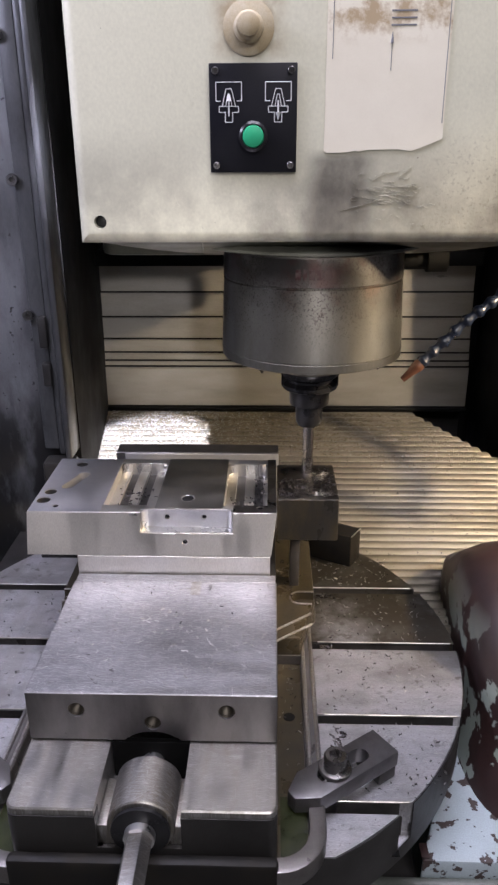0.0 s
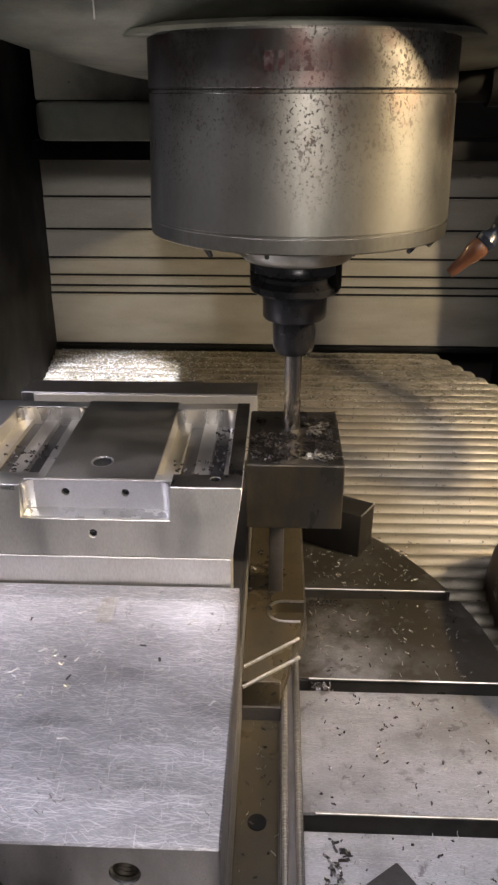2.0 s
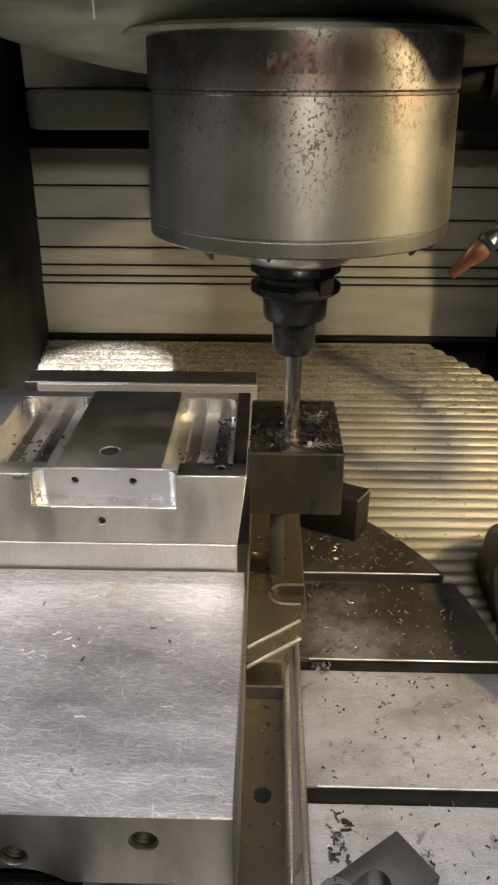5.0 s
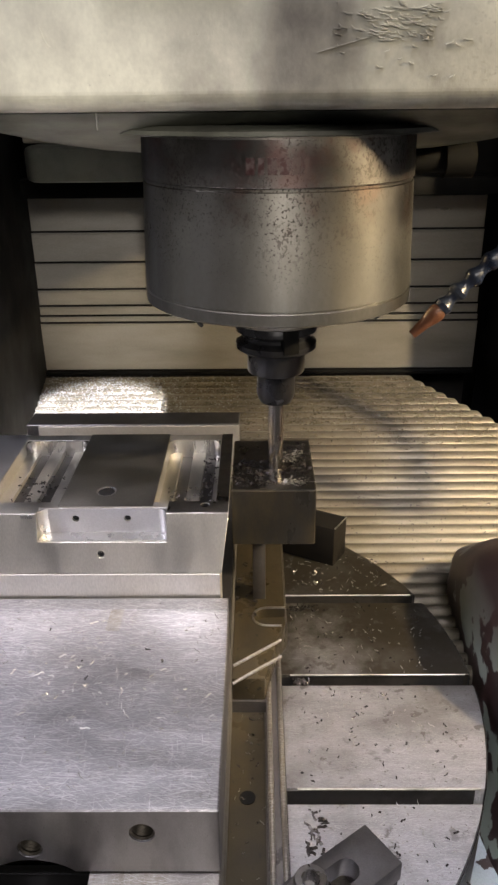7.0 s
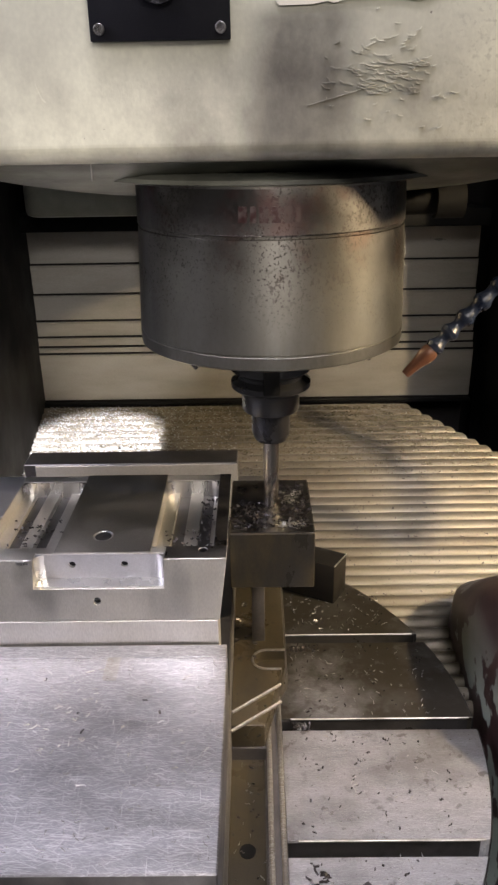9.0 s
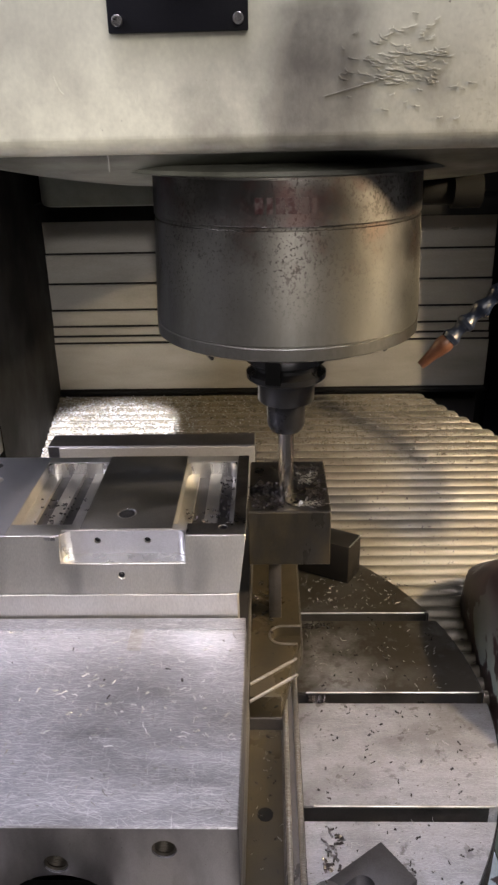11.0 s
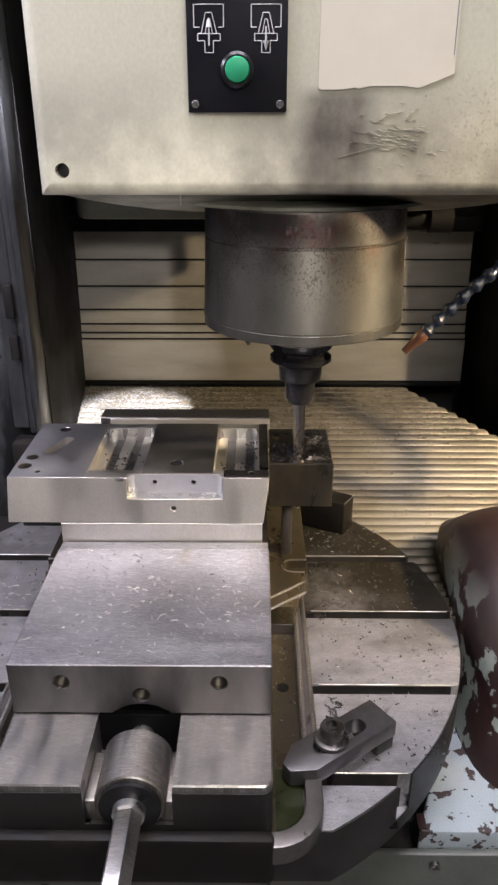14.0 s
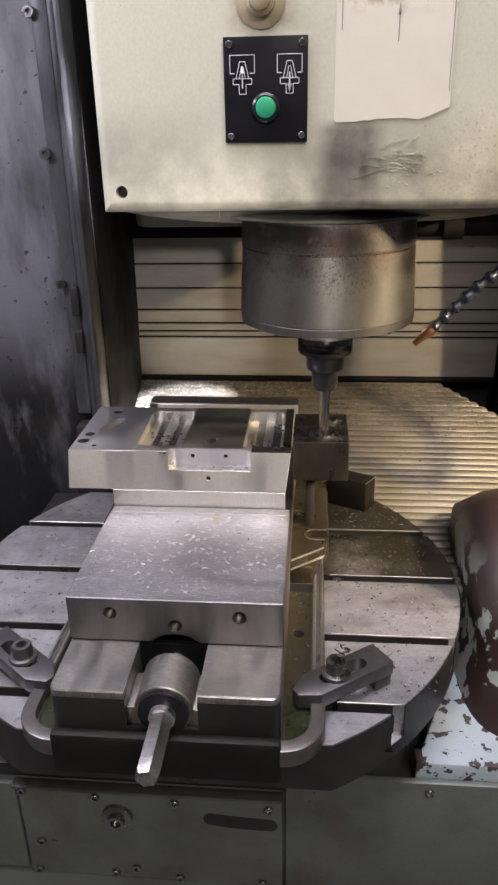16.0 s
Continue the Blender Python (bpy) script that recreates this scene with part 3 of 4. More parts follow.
hole = moved(lathe([(0.0055, -0.02), (0.0055, 0.03)], 24), Matrix.Translation((-0.060, 0.778, 0.452)) @ pose(0, 0, 0, 90, 0, 0))
part("casing", carve(shell, [hole]), HEAD_PAINT, head, smooth=4)
part("plug", moved(lathe([(0.0052, 0), (0.0052, 0.003), (0.003, 0.004)], 20), Matrix.Translation((-0.060, 0.788, 0.452)) @ pose(0, 0, 0, 90, 0, 0)), BLACK, head)
SX, SY = 0.1325, 0.8735
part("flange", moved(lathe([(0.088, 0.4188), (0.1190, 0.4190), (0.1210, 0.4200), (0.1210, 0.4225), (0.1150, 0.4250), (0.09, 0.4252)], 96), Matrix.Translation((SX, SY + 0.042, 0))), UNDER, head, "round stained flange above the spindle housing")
wing = bmesh.new()
rings = []
for k in range(7):
    f = k / 6
    g = 1 - (1 - f) ** 1.6
    x0, x1, y0, y1, r = -0.074 + 0.104 * f, 0.332 - 0.102 * f, 0.800 + 0.19 * f, 1.37 - 0.07 * f, 0.01 + 0.06 * f
    loop = arc(x0 + r, y0 + r, r, 180, 270, 6) + arc(x1 - r, y0 + r, r, 270, 360, 6) + arc(x1 - r, y1 - r, r, 0, 90, 6) + arc(x0 + r, y1 - r, r, 90, 180, 6)
    rings.append([wing.verts.new((x, y, 0.4328 - 0.034 * g)) for x, y in loop])
for a, b in zip(rings, rings[1:]):
    for k in range(len(a)):
        wing.faces.new((a[k], a[(k + 1) % len(a)], b[(k + 1) % len(a)], b[k]))
wing.faces.new(rings[0][::-1])
wing.faces.new(rings[-1])
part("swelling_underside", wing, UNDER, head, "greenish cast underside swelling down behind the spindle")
# added block, hidden by the spindle, keeps the warm lamp off the left slats
part("rear_blocker", prism(arc(0.085, 1.045, 0.045, 180, 270, 6) + arc(0.165, 1.045, 0.045, 270, 360, 6) + [(0.210, 1.33), (0.040, 1.33)], 0.322, 0.415, 0.008), STOP, head, "unseen dark block behind the spindle housing that stops warm light")
stub = join(rod((0.205, 0.950, 0.3955), (0.262, 0.950, 0.3955), 0.0105, 28), rod((0.262, 0.950, 0.3955), (0.284, 0.950, 0.3955), 0.0135, 28))
part("pipe_stub", stub, RUBBER, head, "black oily pipe fitting beside the spindle")
housing = part("spindle_housing", moved(lathe([(0.0915, 0.3120), (0.0930, 0.3130), (0.0933, 0.3205), (0.0925, 0.3210), (0.0925, 0.3219), (0.0932, 0.3224), (0.0905, 0.3905), (0.0893, 0.3910), (0.0893, 0.3924), (0.0903, 0.3929), (0.0898, 0.4200), (0.07, 0.4202)], 96), Matrix.Translation((SX, SY, 0))), SPINDLE, head, "worn steel cylinder with rust specks and oil stains")
part("collar", moved(lathe([(0.0905, 0.3931), (0.0908, 0.3935), (0.0903, 0.4188), (0.0895, 0.4189)], 96, False), Matrix.Translation((SX, SY, 0))), SPINDLE_TOP, housing, "stained upper collar, darkened with painted shade")
for k, (a0, wide) in enumerate(((-103, 3.2), (-98.6, 2.2), (-95.2, 3.2), (-90.8, 3.2), (-86.4, 3.0), (-82.4, 2.0))):
    bar = bmesh.new()
    loop = [[bar.verts.new((SX + r * math.cos(radians(a)), SY + r * math.sin(radians(a)), z)) for z, r in ((0.4005, 0.09085), (0.4095, 0.09060), (0.4095, 0.09085), (0.4005, 0.0911))] for a in (a0, a0 + wide / 2, a0 + wide)]
    for p, q in zip(loop, loop[1:]):
        for i in range(4):
            bar.faces.new((p[i], p[(i + 1) % 4], q[(i + 1) % 4], q[i]))
    bar.faces.new(loop[0])
    bar.faces.new(loop[-1][::-1])
    part("faded_mark", bar, RED_MARK, housing)
part("nose_ring", moved(lathe([(0.026, 0.2925), (0.034, 0.2930), (0.037, 0.2960), (0.039, 0.3060), (0.046, 0.3070), (0.046, 0.3118), (0.02, 0.3119)], 64), Matrix.Translation((SX, SY, 0))), SPINDLE, housing)
for a, d in ((-128, 0.086), (-105, 0.075), (-62, 0.070), (-38, 0.085), (-20, 0.088), (20, 0.08), (80, 0.08), (140, 0.08)):
    ca, sa = math.cos(radians(a)), math.sin(radians(a))
    part("coolant_jet", rod((SX + d * ca, SY + d * sa, 0.3122), (SX + (d - 0.004) * ca, SY + (d - 0.004) * sa, 0.3065), 0.0022, 10, 0.0014), BLACK, housing)

# push-button plate with two tool-change pictures
plate = part("button_plate", box(0.0385, 0.1105, 0.7745, 0.7778, 0.4925, 0.5755, 0.0008), PANEL_BLACK, head, "black control plate with white line pictures")
for x in (0.0435, 0.1055):
    for z in (0.4980, 0.5700):
        screw("screw", (x, 0.7744, z), (0, -1, 0), 0.0028, 0.0018, BOLT, plate)
for cx, up in ((0.0545, True), (0.0950, False)):
    picture = []
    for pts in ([(-0.0105, -0.002), (-0.0105, 0.012), (0.0105, 0.012), (0.0105, -0.002), (0.0065, -0.002)], [(-0.0105, -0.002), (-0.0065, -0.002)],
                [(-0.0055, -0.006), (-0.0022, 0.007), (0.0022, 0.007), (0.0055, -0.006)], [(-0.0026, -0.006), (-0.0008, 0.003), (0.0008, 0.003), (0.0026, -0.006)],
                [(-0.0080, -0.006), (0.0080, -0.006), (0.0080, -0.0105), (0.0030, -0.0105), (0.0030, -0.018), (-0.0030, -0.018), (-0.0030, -0.0105), (-0.0080, -0.0105), (-0.0080, -0.006)]):
        picture.append([(cx + x, 0.7744, 0.5495 + z) for x, z in pts])
    bm = bmesh.new()
    for pts in picture:
        join(bm, tube_line(pts, 0.00035, 6))
    part("tool_picture", bm, LINE, plate)
    bm = tube_line([(cx, 0.7743, 0.536), (cx, 0.7743, 0.5480)], 0.0006, 6)
    tip, base = (0.5535, 0.5475) if up else (0.5330, 0.5390)
    join(bm, rod((cx, 0.7743, base), (cx, 0.7743, tip), 0.0022, 8, 0.0001))
    part("arrow", bm, LINE, plate)
bz = part("bezel", moved(lathe([(0.0120, 0), (0.0120, 0.003), (0.0100, 0.0045), (0.0092, 0.0045), (0.0092, 0)], 40), Matrix.Translation((0.0745, 0.7746, 0.5205)) @ pose(0, 0, 0, 90, 0, 0)), BLACK, plate, "black ring of the push button")
part("push_button", moved(lathe([(0.0089, 0), (0.0089, 0.0040), (0.0081, 0.0056), (0.0050, 0.0064), (0.0001, 0.0066)], 40), Matrix.Translation((0.0745, 0.7744, 0.5205)) @ pose(0, 0, 0, 90, 0, 0)), GREEN, bz, "green push button")
# torn sticker with its glue remains
torn = [(0.1335, 0.66), (0.1335, 0.5095), (0.1355, 0.5075), (0.152, 0.5078), (0.160, 0.5090), (0.163, 0.5082), (0.170, 0.5098), (0.196, 0.5100), (0.2065, 0.5085), (0.219, 0.5130), (0.228, 0.5165), (0.2315, 0.5180), (0.2325, 0.66)]
sticker = part("sticker", moved(prism(torn, 0, 0.0007), Matrix.Translation((0, 0.7778, 0)) @ pose(0, 0, 0, 90, 0, 0)), PAPER, head, "torn white sticker with brown glue marks")
part("arrow_print", tube_line([(0.1855, 0.7770, 0.569), (0.1855, 0.7770, 0.590)], 0.0003, 6), INK, sticker)
part("arrow_print", rod((0.1855, 0.7769, 0.589), (0.1855, 0.7769, 0.597), 0.0013, 8, 0.0001), INK, sticker)
for x, z0 in ((0.1385, 0.578), (0.2300, 0.53)):
    part("edge_print", tube_line([(x, 0.7770, z0), (x, 0.7770, 0.655)], 0.0003, 6), INK, sticker)
for z in (0.601, 0.606, 0.611):
    part("print_bar", box(0.184, 0.204, 0.7768, 0.7771, z, z + 0.0012), INK, sticker)
knob = part("rusty_knob", moved(lathe([(0.0205, 0), (0.0205, 0.001), (0.018, 0.002), (0.012, 0.0025), (0.0115, 0.007), (0.0095, 0.009), (0.0001, 0.009)], 40), Matrix.Translation((0.071, 0.7778, 0.601)) @ pose(0, 0, 0, 90, 0, 0)), TAPE, head, "rust-stained round plug")
part("dial", moved(lathe([(0.0085, 0), (0.0085, 0.004), (0.006, 0.005)], 24), Matrix.Translation((0.071, 0.7690, 0.602)) @ pose(0, 0, 0, 90, 0, 0)), TAPE, knob)
for pts in ([(0.0065, 0.4735), (0.0080, 0.4690), (0.0095, 0.4660), (0.0110, 0.4650)], [(0.150, 0.461), (0.170, 0.466), (0.178, 0.468)]):
    part("scratch", tube_line([(x, 0.7778, z) for x, z in pts], 0.0003, 5), HEAD_PAINT, head)
random.seed(9)
bm = bmesh.new()
for k in range(150):
    x, z = random.gauss(0.190, 0.014), random.gauss(0.476, 0.009)
    a, r = random.uniform(-1.2, 0.6), random.uniform(0.0010, 0.0034)
    join(bm, tube_line([(x, 0.7776, z), (x + r * math.cos(a), 0.7774, z + r * math.sin(a) * 0.6), (x + 1.7 * r * math.cos(a + 0.5), 0.7776, z + 1.6 * r * math.sin(a + 0.3) * 0.6)], 0.00030, 5))
blister = part("blistered_paint", bm, HEAD_PAINT, head, "wrinkled blistered patch of cream paint")
blister["kind"] = "stuff"
part("drip", rod((0.0275, 0.80, 0.4335), (0.0275, 0.80, 0.424), 0.0005, 6), CHIP, head, "hanging thread of swarf")

# cutter in its holder: turns with the spindle
holder = thing("tool_holder", "black collet chuck holding a slim steel end mill", "tool holder")
holder.location = (SX - 0.0005, SY - 0.002, 0)
part("taper_flange", lathe([(0.022, 0.2935), (0.0285, 0.2930), (0.0297, 0.2905), (0.0297, 0.2865), (0.0245, 0.2830), (0.0245, 0.2805), (0.0297, 0.2775), (0.0297, 0.2735), (0.0280, 0.2720), (0.0225, 0.2715)], 56), BLACK, holder)
for a in (0, 180):
    part("drive_slot", moved(box(0.0235, 0.0302, -0.006, 0.006, 0.2745, 0.2925, 0.001), pose(0, 0, 0, 0, 0, a)), RUBBER, holder)
part("collar", lathe([(0.0215, 0.2718), (0.0215, 0.2555), (0.0205, 0.2540), (0.0160, 0.2538)], 48), BLACK, holder)
nut = lathe([(0.0146, 0.2540), (0.0146, 0.2360), (0.0138, 0.2330), (0.0120, 0.2295), (0.0075, 0.2290)], 48)
part("collet_nut", nut, BLACK, holder)
flutes = bmesh.new()
rings = []
for k in range(41):
    z = 0.168 + 0.034 * k / 40
    ring = []
    for j in range(24):
        a = 2 * math.pi * j / 24
        r = 0.0061 - 0.0007 * max(0, math.cos(2 * (a - k * 0.10))) ** 2
        ring.append(flutes.verts.new((r * math.cos(a), r * math.sin(a), z)))
    rings.append(ring)
for a, b in zip(rings, rings[1:]):
    for j in range(24):
        flutes.faces.new((a[j], a[(j + 1) % 24], b[(j + 1) % 24], b[j]))
flutes.faces.new(rings[0][::-1])
cutter = part("end_mill", join(lathe([(0.0061, 0.202), (0.0061, 0.2300), (0.0055, 0.2305)], 32), flutes), CARBIDE, holder, "slim fluted steel end mill")

# jointed coolant hose
hose = thing("coolant_hose", "jointed blue-grey coolant hose with an orange nozzle", "coolant hose")
spots = [Vector(p) for p in ((0.2405, 0.834, 0.3085), (0.2500, 0.836, 0.3180), (0.2600, 0.838, 0.3270), (0.2705, 0.840, 0.3370), (0.2815, 0.842, 0.3480), (0.2930, 0.844, 0.3570), (0.3050, 0.848, 0.3650), (0.3170, 0.852, 0.3730), (0.3280, 0.858, 0.3830), (0.3360, 0.866, 0.3960), (0.3400, 0.876, 0.4110), (0.3410, 0.885, 0.4280))]
for a, b in zip(spots, spots[1:]):
    m = Matrix.Translation(a) @ (b - a).to_track_quat("Z", "Y").to_matrix().to_4x4()
    n = (b - a).length
    part("link", moved(lathe([(0.0042, 0), (0.0062, n * 0.15), (0.0066, n * 0.35), (0.0046, n * 0.62), (0.0040, n * 0.8), (0.0048, n)], 20), m), HOSE, hose)
# unseen loop, added so the warm lamp throws an arc shadow on the ribs
shadow_loop = [(0.341, 0.885, 0.428), (0.345, 0.89, 0.48), (0.36, 0.885, 0.56), (0.44, 0.87, 0.66), (0.53, 0.86, 0.68), (0.565, 0.87, 0.6), (0.57, 0.885, 0.42), (0.5675, 0.9, 0.29), (0.579, 0.935, 0.29), (0.5825, 0.97, 0.29), (0.576, 1.005, 0.29), (0.5625, 1.0375, 0.29), (0.541, 1.0625, 0.29), (0.54, 1.075, 0.36), (0.545, 1.09, 0.52), (0.56, 1.16, 0.66), (0.58, 1.296, 0.72)]
part("shadow_hose", tube_line(shadow_loop, 0.0085, 14), HOSE, hose, "unseen dark hose loop added to cast an arc shadow")
tip = Vector((0.2235, 0.832, 0.2925))
m = Matrix.Translation(spots[0]) @ (tip - spots[0]).to_track_quat("Z", "Y").to_matrix().to_4x4()
n = (tip - spots[0]).length
part("nozzle", moved(lathe([(0.0050, -0.002), (0.0062, 0.001), (0.0058, 0.006), (0.0042, n * 0.5), (0.0030, n), (0.0022, n)], 20), m), ORANGE, hose, "orange-brown tapered nozzle")

# ---- what travels with the table ----
TX, TY, TR = 0.0, 0.812, 0.297
a0 = math.degrees(math.asin((0.553 - TY) / TR))
rim = arc(TX, TY, TR, a0, 180 - a0, 96)
disc = prism(rim, -0.055, 0.0)
SLOTS = (0.600, 0.7025, 0.8155, 0.9250, 1.035)
cut = [box(-0.4, 0.4, y - 0.0065, y + 0.0065, -0.024, 0.01) for y in SLOTS]
cut += [box(-0.4, 0.4, y - 0.012, y + 0.012, -0.040, -0.0235) for y in SLOTS]
table = rides(thing("rotary_table", "round steel machine table with parallel clamping slots and scattered chips", "machine table"))
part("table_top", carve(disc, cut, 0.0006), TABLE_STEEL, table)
# dark sheets line each slot and stand in for the shade inside it
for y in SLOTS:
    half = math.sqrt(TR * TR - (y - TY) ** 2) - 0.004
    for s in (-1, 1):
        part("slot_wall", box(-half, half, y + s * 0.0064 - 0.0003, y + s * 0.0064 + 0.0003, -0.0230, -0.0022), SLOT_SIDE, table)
    part("slot_floor", box(-half, half, y - 0.0118, y + 0.0118, -0.0418, -0.0405), RUBBER, table, "black slot floor, shade put into its colour")
# pale strips paint the glint of light on each slot's far edge
for y in SLOTS:
    half = math.sqrt(TR * TR - (y + 0.007 - TY) ** 2) - 0.003
    for x0, x1 in ((-half, -0.147), (0.147, half)):
        if x1 - x0 > 0.02:
            part("slot_lip", box(x0, x1, y + 0.0056, y + 0.0072, -0.0014, 0.0004, 0.0004, 1), LIP_GLINT, table, "bright strip for the glint on the slot's lip")
band = bmesh.new()
for (xa, ya), (xb, yb) in zip(rim, rim[1:] + rim[:1]):
    wa, wb = Vector((xa - TX, ya - TY)).normalized() * 0.0012, Vector((xb - TX, yb - TY)).normalized() * 0.0012
    band.faces.new([band.verts.new(p) for p in ((xa + wa.x, ya + wa.y, -0.0555), (xb + wb.x, yb + wb.y, -0.0555), (xb + wb.x, yb + wb.y, -0.0012), (xa + wa.x, ya + wa.y, -0.0012))])
bmesh.ops.remove_doubles(band, verts=band.verts, dist=1e-5)
bmesh.ops.solidify(band, geom=band.faces[:], thickness=0.0006)
part("rim_face", carve(band, [box(-0.4, 0.4, y - 0.0065, y + 0.0065, -0.040, 0.01) for y in SLOTS]), CAST, table, "dark oily rim of the table")
base = rides(thing("table_base", "dark oily cast base under the round table", "machine base"))
part("base_ring", moved(lathe([(0.215, -0.128), (0.220, -0.125), (0.220, -0.070), (0.215, -0.058), (0.19, -0.0555)], 96), Matrix.Translation((TX, TY + 0.02, 0))), CAST, base)
part("bed", box(-0.60, 0.60, 0.632, 1.00, -0.60, -0.1505, 0.004), APRON, base)
part("slide_plate", box(-0.35, 0.235, 0.630, 0.98, -0.1495, -0.1300, 0.003), CAST, base)
apron = rides(thing("front_apron", "dark green-grey painted apron plate with socket screws", "cover plate"))
part("plate", box(-0.195, 0.0975, 0.6235, 0.631, -0.292, -0.157, 0.0015), APRON, apron)
part("side_plate", box(-0.50, -0.199, 0.6245, 0.631, -0.287, -0.155, 0.0015), APRON, apron)
part("right_plate", box(0.1005, 0.60, 0.6225, 0.631, -0.34, -0.1185, 0.003), APRON, apron)
part("lower_plate", box(-0.55, 0.55, 0.626, 0.631, -0.58, -0.2975, 0.002), APRON, apron)
part("top_lip", box(-0.20, 0.0975, 0.618, 0.631, -0.1555, -0.1510, 0.001), LIP, apron, "worn bright top edge of the apron")
for x, z in ((-0.1905, -0.1625), (-0.108, -0.1660), (-0.020, -0.1680), (0.083, -0.1700), (-0.177, -0.240), (-0.186, -0.2870), (-0.095, -0.2850), (-0.02, -0.2870), (0.075, -0.2870), (0.250, -0.1300), (-0.07, -0.275)):
    screw("screw", (x, 0.6234 if x < 0.2 else 0.6224, z), (0, -1, 0), 0.0050, 0.0035, BOLT, apron)
part("drain_plug", moved(lathe([(0.017, 0), (0.016, 0.004), (0.010, 0.006), (0.0095, 0.012), (0.006, 0.012), (0.006, 0.006), (0.0001, 0.006)], 32), Matrix.Translation((-0.085, 0.6233, -0.192)) @ pose(0, 0, 0, 90, 0, 0)), BOLT, apron, "dark round drain plug")
smear = arc(0.020, -0.1895, 0.009, 95, 250, 8) + [(0.045, -0.2015), (0.075, -0.2025)] + arc(0.084, -0.194, 0.0085, -80, 85, 8) + [(0.060, -0.184), (0.040, -0.183)]
part("oil_smear", moved(prism(smear, 0, 0.0004), Matrix.Translation((0, 0.6233, 0)) @ pose(0, 0, 0, 90, 0, 0)), CAST, apron, "dark oil smear")

# painted casting beside the table
side = rides(thing("drive_casting", "bulky drive casting with peeling red-brown and pale paint", "machine casting"))
bm = bmesh.new()
levels = [(-0.150, 0.275, 0.66, 0.64, 1.05), (-0.085, 0.290, 0.66, 0.64, 1.05), (-0.06, 0.300, 0.685, 0.64, 1.04), (-0.02, 0.302, 0.70, 0.64, 1.02), (0.025, 0.300, 0.715, 0.63, 1.00), (0.055, 0.300, 0.73, 0.62, 0.98), (0.080, 0.307, 0.75, 0.605, 0.955), (0.100, 0.320, 0.775, 0.59, 0.925), (0.113, 0.340, 0.80, 0.57, 0.90), (0.118, 0.38, 0.83, 0.53, 0.87)]
levels = [(z * 0.74 if z > 0 else z, x0 + 0.010, y0, x1 + 0.01, y1) for z, x0, y0, x1, y1 in levels]
rows = []
for z, x0, y0, x1, y1 in levels:
    row = []
    for k in range(40):
        a = 2 * math.pi * k / 40
        c, s = math.cos(a), math.sin(a)
        e = 0.55 if z > 0.02 else 0.34
        px = (x0 + x1) / 2 + (x1 - x0) / 2 * math.copysign(abs(c) ** e, c)
        py = (y0 + y1) / 2 + (y1 - y0) / 2 * math.copysign(abs(s) ** e, s)
        row.append(bm.verts.new((px, py, z + 0.004 * noise.noise(Vector((px * 9, py * 9, z * 9))))))
    rows.append(row)
for a, b in zip(rows, rows[1:]):
    for k in range(40):
        bm.faces.new((a[k], a[(k + 1) % 40], b[(k + 1) % 40], b[k]))
bm.faces.new(rows[-1])
bm.faces.new(rows[0][::-1])
part("housing", bm, PEEL, side, "rounded housing in peeling red-brown paint", smooth=80)
part("foot", prism([(0.235, 0.632), (0.60, 0.628), (0.60, 1.06), (0.262, 1.06), (0.262, 0.70)], -0.1495, -0.1000, 0.004), PALE, side, "foot in chipped pale blue paint")
part("red_streak", box(0.2355, 0.243, 0.634, 0.650, -0.0998, -0.0985, 0.0005), PEEL, side)
# machine vise
vise = rides(thing("machine_vise", "large steel machine vise with ground jaw top", "vise"))
outline = arc(0.100, 0.562, 0.039, -90, 0, 8) + [(0.139, 0.842), (0.146, 0.856), (0.146, 1.02), (-0.146, 1.02), (-0.146, 0.856), (-0.139, 0.842)] + arc(-0.100, 0.562, 0.039, 180, 270, 8)
inner = arc(0.100, 0.562, 0.026, -90, 0, 8) + [(0.126, 0.772), (-0.126, 0.772)] + arc(-0.100, 0.562, 0.026, 180, 270, 8)
part("base", carve(prism(outline, 0.0005, 0.019, 0.002), [prism(inner, 0.008, 0.05), box(-0.088, 0.088, 0.50, 0.5335, -0.1, 0.1)], 0.0), LIP, vise, "cast base with a raised rim round the coolant channel")
part("channel", prism([(x * 0.99, 0.6 + (y - 0.6) * 0.995) for x, y in inner], 0.0083, 0.0088), CHANNEL, vise, "brown oily coolant channel")
part("hole", rod((0.1125, 0.694, 0.0089), (0.1125, 0.694, 0.0093), 0.0055), RUBBER, vise)
for sx in (1, -1):
    part("coolant_puddle", moved(prism([(sx * x, y) for x, y in arc(0.100, 0.566, 0.0245, -80, 0, 8) + [(0.1245, 0.60), (0.103, 0.60), (0.103, 0.545)]], 0.0090, 0.0100), Matrix()), COOLANT, vise, "green puddle of coolant")
# raised shoulders beside the jaws, with the milled notches
for sx in (1, -1):
    sh = prism([(sx * x, y) for x, y in [(0.100, 0.774), (0.1255, 0.774), (0.1435, 0.850), (0.1435, 1.015), (0.100, 1.015)]], 0.009, 0.040, 0.0015)
    cuts = [prism([(sx * x, y) for x, y in arc(0.128, 0.8480, 0.0115, 90, 270, 8) + [(0.16, 0.8365), (0.16, 0.8595)]], 0.030, 0.06)]
    part("shoulder", carve(sh, cuts), CHANNEL, vise, "brown oily shoulder with a milled notch")
    for y0 in (0.787, 0.768):
        part("machined_edge", moved(tube_line([(sx * 0.1005, y0, 0.0405), (sx * 0.1385, y0 + 0.030, 0.0405)], 0.0013, 8), Matrix()), WAY, vise, "bright rubbed edge")
